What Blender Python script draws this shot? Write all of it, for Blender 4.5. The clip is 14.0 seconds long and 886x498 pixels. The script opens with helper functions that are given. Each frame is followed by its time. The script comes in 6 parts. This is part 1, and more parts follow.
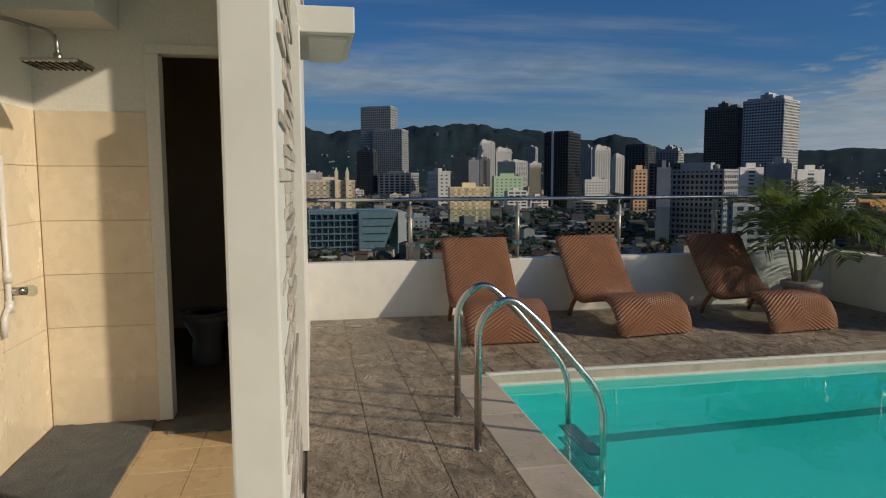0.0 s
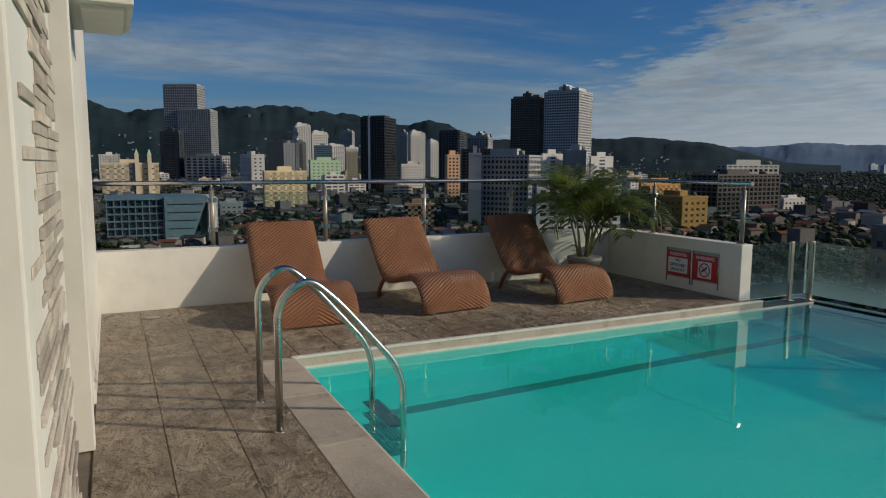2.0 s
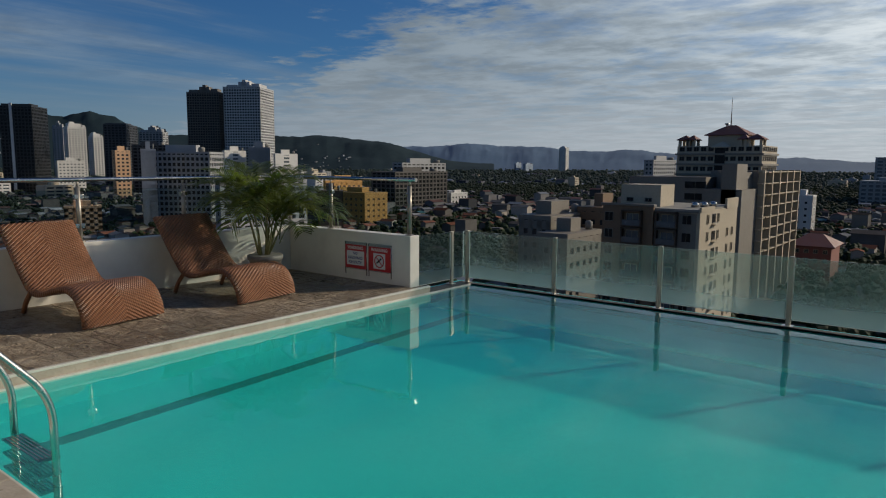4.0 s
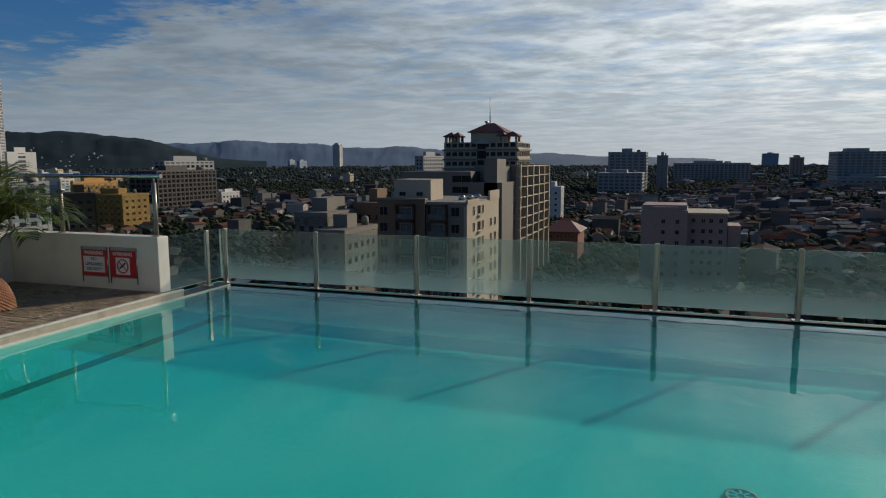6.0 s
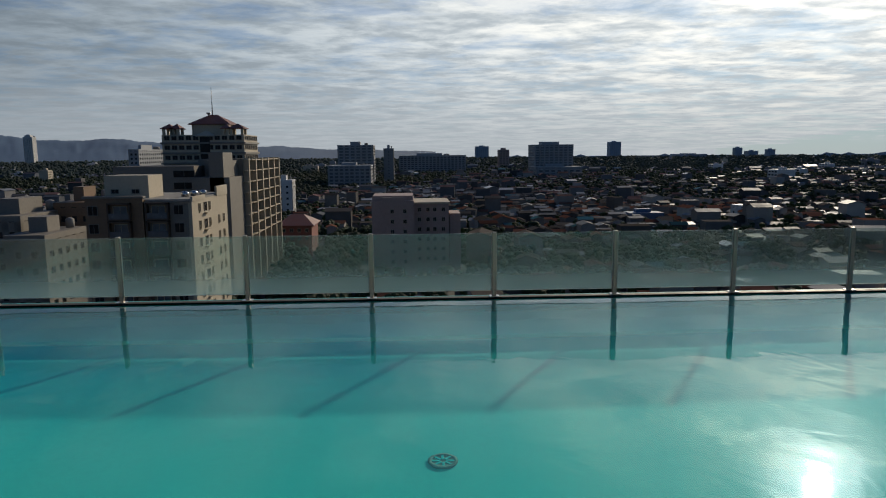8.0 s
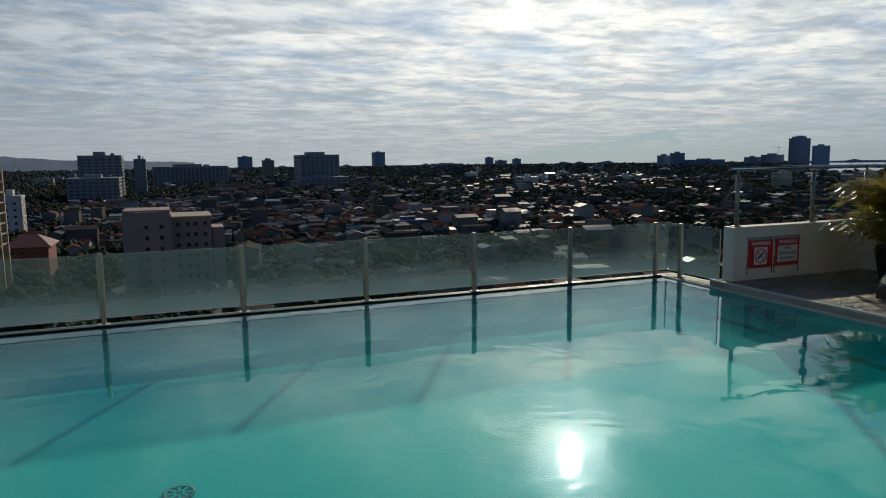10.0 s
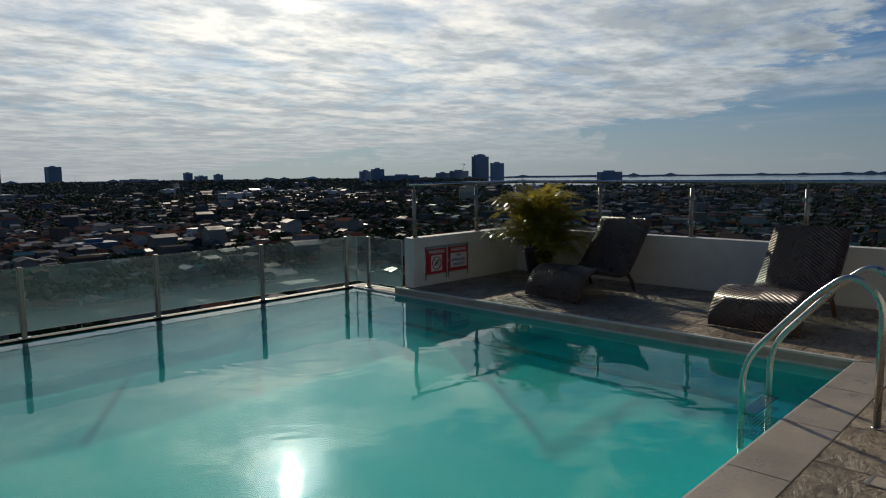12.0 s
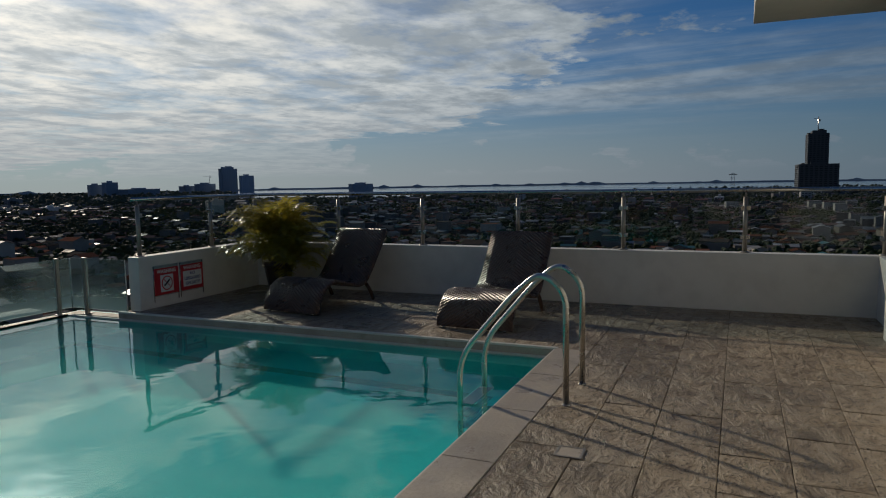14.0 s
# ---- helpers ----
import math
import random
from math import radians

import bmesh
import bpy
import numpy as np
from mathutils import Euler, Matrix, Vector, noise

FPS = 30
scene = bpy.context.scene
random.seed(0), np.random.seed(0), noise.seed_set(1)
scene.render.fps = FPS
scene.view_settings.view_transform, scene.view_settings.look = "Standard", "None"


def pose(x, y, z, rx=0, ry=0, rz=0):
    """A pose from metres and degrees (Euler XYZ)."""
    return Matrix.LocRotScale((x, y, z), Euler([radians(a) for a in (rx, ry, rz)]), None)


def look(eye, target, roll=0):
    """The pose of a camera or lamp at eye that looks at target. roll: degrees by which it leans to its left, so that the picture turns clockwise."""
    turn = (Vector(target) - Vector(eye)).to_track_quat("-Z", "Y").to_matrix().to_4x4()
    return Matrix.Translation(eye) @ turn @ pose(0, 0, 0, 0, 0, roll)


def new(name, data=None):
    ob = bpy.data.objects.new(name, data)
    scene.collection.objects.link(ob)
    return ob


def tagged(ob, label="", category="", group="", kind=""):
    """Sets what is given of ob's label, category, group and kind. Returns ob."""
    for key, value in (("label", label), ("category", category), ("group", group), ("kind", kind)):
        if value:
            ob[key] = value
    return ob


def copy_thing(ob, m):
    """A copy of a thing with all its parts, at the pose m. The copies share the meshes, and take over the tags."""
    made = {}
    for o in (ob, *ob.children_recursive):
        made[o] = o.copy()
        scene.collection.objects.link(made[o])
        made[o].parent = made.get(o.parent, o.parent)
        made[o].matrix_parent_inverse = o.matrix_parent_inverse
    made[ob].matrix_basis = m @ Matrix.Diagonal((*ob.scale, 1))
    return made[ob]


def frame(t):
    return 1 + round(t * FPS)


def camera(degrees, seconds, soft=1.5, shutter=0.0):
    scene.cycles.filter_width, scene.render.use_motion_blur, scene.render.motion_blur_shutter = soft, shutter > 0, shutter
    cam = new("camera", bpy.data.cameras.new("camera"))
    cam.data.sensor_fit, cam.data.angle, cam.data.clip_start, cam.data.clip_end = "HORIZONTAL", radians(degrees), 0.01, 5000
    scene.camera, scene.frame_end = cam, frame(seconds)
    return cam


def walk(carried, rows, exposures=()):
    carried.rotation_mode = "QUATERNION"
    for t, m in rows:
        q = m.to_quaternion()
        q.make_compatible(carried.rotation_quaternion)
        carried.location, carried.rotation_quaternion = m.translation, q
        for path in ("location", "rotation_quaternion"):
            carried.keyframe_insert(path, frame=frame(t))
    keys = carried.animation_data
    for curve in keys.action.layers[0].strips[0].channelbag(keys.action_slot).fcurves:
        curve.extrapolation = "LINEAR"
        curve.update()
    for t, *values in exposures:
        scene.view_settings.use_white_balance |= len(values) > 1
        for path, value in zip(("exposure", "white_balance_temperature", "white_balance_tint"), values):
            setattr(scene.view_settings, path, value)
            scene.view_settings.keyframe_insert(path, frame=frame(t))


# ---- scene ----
cam = camera(66.0, 14.0, soft=1.1)
PATH = [
    (0.0, 0.007, 0.006, 1.420, -10.75, -5.72, 0.19),
    (0.5, 0.020, -0.011, 1.421, -12.85, -5.96, 0.08),
    (1.0, 0.040, -0.029, 1.417, -15.79, -6.14, 0.06),
    (1.5, 0.070, -0.076, 1.422, -20.12, -6.51, 0.10),
    (2.0, 0.090, -0.102, 1.412, -25.91, -7.04, -0.17),
    (2.5, 0.101, -0.117, 1.409, -31.38, -7.56, -0.43),
    (3.0, 0.110, -0.119, 1.420, -37.14, -7.86, -0.64),
    (3.5, 0.123, -0.123, 1.415, -44.66, -7.09, -0.50),
    (3.7, 0.137, -0.141, 1.412, -47.78, -7.05, -0.41),
    (5.8, 0.278, -0.316, 1.390, -67.95, -7.37, -0.08),
    (6.0, 0.288, -0.333, 1.373, -70.38, -7.36, 0.21),
    (6.5, 0.313, -0.375, 1.381, -76.68, -7.69, 0.16),
    (7.0, 0.296, -0.418, 1.386, -82.16, -7.75, 0.04),
    (7.5, 0.289, -0.465, 1.375, -87.46, -7.90, 0.36),
    (8.0, 0.281, -0.510, 1.378, -92.58, -8.06, 0.49),
    (8.2, 0.271, -0.527, 1.382, -94.21, -8.06, 0.20),
    (10.3, 0.234, -0.713, 1.378, -114.96, -7.13, 0.79),
    (10.5, 0.193, -0.701, 1.386, -117.00, -6.90, 0.78),
    (11.0, 0.159, -0.750, 1.384, -122.52, -6.66, 0.99),
    (11.5, 0.115, -0.790, 1.384, -128.89, -6.55, 0.95),
    (12.0, 0.053, -0.821, 1.390, -136.10, -6.41, 0.67),
    (12.5, 0.017, -0.847, 1.389, -142.32, -6.20, 0.66),
    (13.0, -0.027, -0.873, 1.395, -147.80, -6.10, 0.66),
    (13.5, -0.073, -0.890, 1.397, -152.31, -5.82, 0.91),
    (14.0, -0.118, -0.907, 1.390, -156.59, -5.69, 0.99),
]
walk(cam, [(t, pose(x, y, z, 90 + pitch, roll, yaw)) for t, x, y, z, yaw, pitch, roll in PATH],
     exposures=[(0.0, -0.15), (3.5, -0.18), (6.0, -0.22), (8.0, -0.34), (10.5, -0.5), (12.0, -0.62), (14.0, -0.78)])

# ---- light ----
SUN_AZ, SUN_EL = 122.6, 24.2
sun_way = Vector((math.sin(radians(SUN_AZ)) * math.cos(radians(SUN_EL)), math.cos(radians(SUN_AZ)) * math.cos(radians(SUN_EL)), math.sin(radians(SUN_EL))))
sun = new("sun", bpy.data.lights.new("sun", "SUN"))
sun.data.energy, sun.data.angle, sun.data.color = 3.6, radians(1.2), (1.0, 0.86, 0.66)
sun.matrix_world = look(sun_way * 50, (0, 0, 0))

world = bpy.data.worlds.new("sky")
scene.world = world
world.use_nodes = True
W = world.node_tree
W.nodes.clear()


def wn(kind, **inputs):
    n = W.nodes.new(kind)
    for k, v in inputs.items():
        n.inputs[k.replace("_", " ")].default_value = v
    return n


def wmath(op, a, b=None, clamp=False):
    n = W.nodes.new("ShaderNodeMath")
    n.operation, n.use_clamp = op, clamp
    for i, v in enumerate((a, b)):
        if v is None:
            continue
        if isinstance(v, (int, float)):
            n.inputs[i].default_value = v
        else:
            W.links.new(v, n.inputs[i])
    return n.outputs[0]


def wmix(fac, a, b):
    n = W.nodes.new("ShaderNodeMix")
    n.data_type = "RGBA"
    for s, v in ((n.inputs[0], fac), (n.inputs[6], a), (n.inputs[7], b)):
        if isinstance(v, (int, float, tuple)):
            s.default_value = v
        else:
            W.links.new(v, s)
    return n.outputs[2]


def wramp(v, lo, hi):
    n = W.nodes.new("ShaderNodeMapRange")
    n.interpolation_type = "SMOOTHSTEP"
    W.links.new(v, n.inputs[0])
    n.inputs[1].default_value, n.inputs[2].default_value = lo, hi
    return n.outputs[0]


def build_sky():
    sky = W.nodes.new("ShaderNodeTexSky")
    sky.sky_type, sky.sun_disc = "NISHITA", False
    sky.sun_elevation, sky.sun_rotation = radians(SUN_EL), radians(SUN_AZ)
    sky.altitude, sky.air_density, sky.dust_density, sky.ozone_density = 50, 1.0, 0.6, 2.5
    tc = W.nodes.new("ShaderNodeTexCoord")
    sep = W.nodes.new("ShaderNodeSeparateXYZ")
    W.links.new(tc.outputs["Generated"], sep.inputs[0])
    x, y, z = sep.outputs
    h = wmath("ADD", wmath("MAXIMUM", z, 0.0), 0.06)
    flat = W.nodes.new("ShaderNodeCombineXYZ")
    W.links.new(wmath("DIVIDE", x, h), flat.inputs[0])
    W.links.new(wmath("DIVIDE", y, h), flat.inputs[1])

    def clouds(scale, detail, rough, stretch, turn, shift=0.0):
        m = W.nodes.new("ShaderNodeMapping")
        m.inputs["Rotation"].default_value = (0, 0, radians(turn))
        m.inputs["Scale"].default_value = stretch
        m.inputs["Location"].default_value = (shift, shift * 0.7, shift)
        W.links.new(flat.outputs[0], m.inputs[0])
        n = wn("ShaderNodeTexNoise", Scale=scale, Detail=detail, Roughness=rough, Distortion=0.25)
        W.links.new(m.outputs[0], n.inputs["Vector"])
        return n.outputs["Fac"]

    u, v = flat.inputs[0].links[0].from_socket, flat.inputs[1].links[0].from_socket
    flatlen = wmath("MAXIMUM", wmath("SQRT", wmath("ADD", wmath("MULTIPLY", x, x), wmath("MULTIPLY", y, y))), 0.01)
    ca, sa = math.sin(radians(108)), math.cos(radians(108))
    toward = wmath("DIVIDE", wmath("ADD", wmath("MULTIPLY", x, ca), wmath("MULTIPLY", y, sa)), flatlen)

    def line(a, b, c):
        return wmath("ADD", wmath("ADD", wmath("MULTIPLY", u, a), wmath("MULTIPLY", v, b)), c)

    # one broken sheet of cloud to the east, with a northern, a southern and a western edge
    big = clouds(0.8, 5, 0.55, (1, 1, 1), 20, 3.0)
    medium = clouds(1.7, 8, 0.60, (1.15, 0.9, 1), 8, 1.3)
    puff = clouds(5.5, 5, 0.58, (1.1, 0.9, 1), 8, 7.7)
    mixed = wmath("ADD", wmath("MULTIPLY", medium, 0.7), wmath("MULTIPLY", puff, 0.3))
    inner = wmath("MAXIMUM", line(0.66, -0.75, -1.80), line(1.0, 0.0, -2.62))
    inside = wmath("MINIMUM", wmath("MINIMUM", inner, line(0.94, -0.35, -1.75)), wmath("MINIMUM", line(0.0, 1.0, 6.9), line(0.89, 0.46, 1.2)))
    edge = wmath("ADD", inside, wmath("ADD", wmath("MULTIPLY", wmath("SUBTRACT", big, 0.5), 1.5), wmath("MULTIPLY", wmath("SUBTRACT", mixed, 0.5), 3.0)))
    cover = wramp(edge, -0.12, 0.35)
    deck_clouds = wmath("MULTIPLY", cover, wmath("ADD", 0.50, wmath("MULTIPLY", wramp(mixed, 0.36, 0.54), 0.46)))
    wisps = wramp(clouds(0.55, 8, 0.58, (0.40, 1.3, 1), 70, 5.1), 0.41, 0.68)
    wisps = wmath("MULTIPLY", wmath("MULTIPLY", wisps, 0.85), wmath("MULTIPLY", wramp(z, 0.03, 0.14), wramp(z, 0.75, 0.40)))
    # heaped clouds low over the horizon
    heap_at, heap = W.nodes.new("ShaderNodeCombineXYZ"), wn("ShaderNodeTexNoise", Scale=1.0, Detail=6.0, Roughness=0.55)
    for k, q in enumerate((wmath("MULTIPLY", x, 11.0), wmath("MULTIPLY", y, 11.0), wmath("MULTIPLY", z, 26.0))):
        W.links.new(q, heap_at.inputs[k])
    W.links.new(heap_at.outputs[0], heap.inputs["Vector"])
    spot = wmath("ADD", wmath("MULTIPLY", x, math.sin(radians(141))), wmath("MULTIPLY", y, math.cos(radians(141))))
    heaps = wmath("ADD", heap.outputs["Fac"], wmath("MULTIPLY", wramp(spot, 0.982, 0.998), 0.26))
    heaps = wmath("MULTIPLY", wramp(wmath("SUBTRACT", heaps, wmath("MULTIPLY", z, 2.7)), 0.46, 0.52), wmath("MULTIPLY", wramp(z, 0.005, 0.02), 0.55))
    amount = wmath("MAXIMUM", wmath("MAXIMUM", deck_clouds, wisps), heaps)
    # thin cloud near the sun glows, thick parts stay grey
    near = W.nodes.new("ShaderNodeVectorMath")
    near.operation = "DOT_PRODUCT"
    W.links.new(tc.outputs["Generated"], near.inputs[0])
    near.inputs[1].default_value = sun_way
    sunward = wmath("MAXIMUM", near.outputs["Value"], 0.0)
    glow, close = wmath("POWER", sunward, 3.4), wmath("ADD", wmath("POWER", sunward, 110.0), wmath("MULTIPLY", wmath("POWER", sunward, 900.0), 9.0))
    thin = wramp(wmath("ADD", wmath("MULTIPLY", clouds(2.1, 7, 0.6, (1.2, 0.9, 1), 8, 2.2), 0.68), wmath("MULTIPLY", puff, 0.32)), 0.62, 0.38)
    level = wmath("ADD", wmath("ADD", 3.4, wmath("MULTIPLY", thin, 1.2)), wmath("MULTIPLY", wmath("ADD", wmath("MULTIPLY", glow, 12.0), wmath("MULTIPLY", close, 22.0)), wmath("ADD", 0.74, wmath("MULTIPLY", thin, 0.74))))
    tint = wmix(wmath("MULTIPLY", glow, wmath("ADD", 0.5, wmath("MULTIPLY", thin, 0.5))), (0.70, 0.86, 1.0, 1), (1.0, 0.925, 0.79, 1))
    bright = W.nodes.new("ShaderNodeVectorMath")
    bright.operation = "SCALE"
    W.links.new(tint, bright.inputs[0])
    W.links.new(level, bright.inputs["Scale"])
    deep = W.nodes.new("ShaderNodeVectorMath")
    deep.operation = "MULTIPLY"
    W.links.new(sky.outputs[0], deep.inputs[0])
    deep.inputs[1].default_value = (0.24, 0.50, 0.80)
    colour = wmix(amount, deep.outputs[0], bright.outputs[0])
    # haze along the horizon
    hazed = wmix(wmath("MULTIPLY", wramp(z, 0.16, -0.01), 0.8), colour, wmix(wramp(toward, -0.2, 1.0), (1.7, 2.6, 3.6, 1), (6.2, 6.7, 7.2, 1)))
    bg = W.nodes.new("ShaderNodeBackground")
    bg.inputs["Strength"].default_value = 0.085
    out = W.nodes.new("ShaderNodeOutputWorld")
    W.links.new(hazed, bg.inputs["Color"])
    W.links.new(bg.outputs[0], out.inputs[0])


build_sky()

# ---- materials ----


def surface(name, a, b, scale=3.0, rough=0.6, metal=0.0, bump=0.0, fine=60.0, vary=0.0, blotch=0.0, rough_vary=0.12, spec=0.5):
    """Two colours mixed by coarse and fine grain in metres, with relief; vary: brightness changes from object to object."""
    m = bpy.data.materials.new(name)
    m.use_nodes = True
    t = m.node_tree
    p = t.nodes["Principled BSDF"]
    geo = t.nodes.new("ShaderNodeNewGeometry")
    if not metal:
        a, b = (tuple(q * 0.86 for q in c) for c in (a, b))

    def grain(s, detail=5):
        n = t.nodes.new("ShaderNodeTexNoise")
        n.inputs["Scale"].default_value, n.inputs["Detail"].default_value, n.inputs["Roughness"].default_value = s, detail, 0.6
        t.links.new(geo.outputs["Position"], n.inputs["Vector"])
        return n.outputs["Fac"]

    def mix(fac, c, d):
        n = t.nodes.new("ShaderNodeMix")
        n.data_type = "RGBA"
        for s, v in ((n.inputs[0], fac), (n.inputs[6], c), (n.inputs[7], d)):
            if isinstance(v, (float, int, tuple)):
                s.default_value = v
            else:
                t.links.new(v, s)
        return n.outputs[2]

    def rng(v, lo, hi, a0=0.0, a1=1.0):
        n = t.nodes.new("ShaderNodeMapRange")
        t.links.new(v, n.inputs[0])
        for i, q in enumerate((lo, hi, a0, a1)):
            n.inputs[i + 1].default_value = q
        return n.outputs[0]

    coarse, small = grain(scale), grain(fine, 3)
    col = mix(rng(coarse, 0.3, 0.7), (*a, 1), (*b, 1))
    dark = tuple(q * 0.8 for q in a)
    col = mix(rng(small, 0.45, 0.75, 0.0, 0.5), col, (*dark, 1))
    if blotch:
        col = mix(rng(grain(scale * 0.25, 6), 0.52, 0.72, 0.0, blotch), col, (*(q * 0.45 for q in a), 1))
    if vary:
        info = t.nodes.new("ShaderNodeObjectInfo")
        hsv = t.nodes.new("ShaderNodeHueSaturation")
        t.links.new(rng(info.outputs["Random"], 0, 1, 1 - vary, 1 + vary), hsv.inputs["Value"])
        t.links.new(col, hsv.inputs["Color"])
        col = hsv.outputs[0]
    t.links.new(col, p.inputs["Base Color"])
    t.links.new(rng(coarse, 0.3, 0.7, max(rough - rough_vary, 0.02), min(rough + rough_vary, 1)), p.inputs["Roughness"])
    p.inputs["Metallic"].default_value = metal
    p.inputs["Specular IOR Level"].default_value = spec
    if bump:
        bn = t.nodes.new("ShaderNodeBump")
        bn.inputs["Strength"].default_value, bn.inputs["Distance"].default_value = bump, 0.01
        add = t.nodes.new("ShaderNodeMath")
        add.operation = "ADD"
        t.links.new(coarse, add.inputs[0])
        t.links.new(small, add.inputs[1])
        t.links.new(add.outputs[0], bn.inputs["Height"])
        t.links.new(bn.outputs[0], p.inputs["Normal"])
    return m


def cleft_stone(name, dark, mid, pale, vary):
    """Slate-like stone: layered flakes drawn out along the tile, damp in places."""
    m = surface(name, mid, tuple(q * 1.1 for q in mid), 2.0, 0.45, vary=vary)
    t = m.node_tree
    p = t.nodes["Principled BSDF"]
    geo, info, add = t.nodes.new("ShaderNodeNewGeometry"), t.nodes.new("ShaderNodeObjectInfo"), t.nodes.new("ShaderNodeVectorMath")
    shift = t.nodes.new("ShaderNodeCombineXYZ")
    mul = t.nodes.new("ShaderNodeMath")
    mul.operation = "MULTIPLY"
    mul.inputs[1].default_value = 37.0
    t.links.new(info.outputs["Random"], mul.inputs[0])
    t.links.new(mul.outputs[0], shift.inputs[2])
    t.links.new(geo.outputs["Position"], add.inputs[0])
    t.links.new(shift.outputs[0], add.inputs[1])

    def grain(vec, scale, detail, stretch, distort):
        mp, n = t.nodes.new("ShaderNodeMapping"), t.nodes.new("ShaderNodeTexNoise")
        mp.inputs["Scale"].default_value = stretch
        t.links.new(vec, mp.inputs[0])
        t.links.new(mp.outputs[0], n.inputs["Vector"])
        n.inputs["Scale"].default_value, n.inputs["Detail"].default_value = scale, detail
        n.inputs["Roughness"].default_value, n.inputs["Distortion"].default_value = 0.62, distort
        return n.outputs["Fac"]

    flakes = grain(add.outputs[0], 6.5, 9, (1.4, 0.75, 1), 0.6)
    crust = grain(add.outputs[0], 24, 4, (1.2, 0.8, 1), 0.3)
    damp = grain(geo.outputs["Position"], 0.8, 5, (1, 1, 1), 0.3)
    ramp = t.nodes.new("ShaderNodeValToRGB")
    ramp.color_ramp.elements[0].position, ramp.color_ramp.elements[0].color = 0.36, (*dark, 1)
    ramp.color_ramp.elements[1].position, ramp.color_ramp.elements[1].color = 0.66, (*pale, 1)
    half = ramp.color_ramp.elements.new(0.48)
    half.color = (*mid, 1)
    t.links.new(flakes, ramp.inputs[0])
    wet, hsv = t.nodes.new("ShaderNodeMapRange"), p.inputs["Base Color"].links[0].from_node
    t.links.new(damp, wet.inputs[0])
    wet.inputs[1].default_value, wet.inputs[2].default_value = 0.42, 0.62
    wet.inputs[3].default_value, wet.inputs[4].default_value = 0.78, 1.12
    mx = t.nodes.new("ShaderNodeVectorMath")
    mx.operation = "SCALE"
    t.links.new(ramp.outputs[0], mx.inputs[0])
    # thin dark lines along broken layers, crevice shade put into the colour
    rim, crevice_shade, pick, both = (t.nodes.new("ShaderNode" + k) for k in ("Math", "MapRange", "MapRange", "Math"))
    rim.operation, both.operation = "PINGPONG", "MULTIPLY_ADD"
    rim.inputs[1].default_value = 0.05
    t.links.new(flakes, rim.inputs[0])
    t.links.new(rim.outputs[0], crevice_shade.inputs[0])
    for i, q in enumerate((0.004, 0.022, 1.0, 0.0)):
        crevice_shade.inputs[i + 1].default_value = q
    t.links.new(crust, pick.inputs[0])
    for i, q in enumerate((0.44, 0.58, 0.0, -0.72)):
        pick.inputs[i + 1].default_value = q
    t.links.new(crevice_shade.outputs[0], both.inputs[0])
    t.links.new(pick.outputs[0], both.inputs[1])
    both.inputs[2].default_value = 1.0
    darken = t.nodes.new("ShaderNodeMath")
    darken.operation = "MULTIPLY"
    t.links.new(wet.outputs[0], darken.inputs[0])
    t.links.new(both.outputs[0], darken.inputs[1])
    t.links.new(darken.outputs[0], mx.inputs["Scale"])
    t.links.new(mx.outputs[0], hsv.inputs["Color"])
    rr = t.nodes.new("ShaderNodeMapRange")
    t.links.new(damp, rr.inputs[0])
    rr.inputs[1].default_value, rr.inputs[2].default_value = 0.40, 0.60
    rr.inputs[3].default_value, rr.inputs[4].default_value = 0.24, 0.62
    t.links.new(rr.outputs[0], p.inputs["Roughness"])
    # split layers: the flakes break off in small terraces
    sm, snap, lay_, bn = (t.nodes.new("ShaderNode" + k) for k in ("Math", "Math", "Math", "Bump"))
    snap.operation, sm.operation, lay_.operation = "SNAP", "MULTIPLY_ADD", "MULTIPLY_ADD"
    snap.inputs[1].default_value, lay_.inputs[1].default_value, sm.inputs[1].default_value = 0.055, 0.75, 0.22
    t.links.new(flakes, snap.inputs[0])
    t.links.new(snap.outputs[0], lay_.inputs[0])
    t.links.new(flakes, lay_.inputs[2])
    t.links.new(crust, sm.inputs[0])
    t.links.new(lay_.outputs[0], sm.inputs[2])
    bn.inputs["Strength"].default_value, bn.inputs["Distance"].default_value = 1.0, 0.06
    t.links.new(sm.outputs[0], bn.inputs["Height"])
    t.links.new(bn.outputs[0], p.inputs["Normal"])
    return m


def island(m, low, high, sat=1.0):
    """Lets the brightness and hue of a joined mesh change from piece to piece."""
    t = m.node_tree
    p = t.nodes["Principled BSDF"]
    link = p.inputs["Base Color"].links[0]
    geo, ramp, hsv = t.nodes.new("ShaderNodeNewGeometry"), t.nodes.new("ShaderNodeMapRange"), t.nodes.new("ShaderNodeHueSaturation")
    t.links.new(geo.outputs["Random Per Island"], ramp.inputs[0])
    ramp.inputs[3].default_value, ramp.inputs[4].default_value = low, high
    t.links.new(ramp.outputs[0], hsv.inputs["Value"])
    hsv.inputs["Saturation"].default_value = sat
    t.links.new(link.from_socket, hsv.inputs["Color"])
    t.links.new(hsv.outputs[0], p.inputs["Base Color"])
    return m


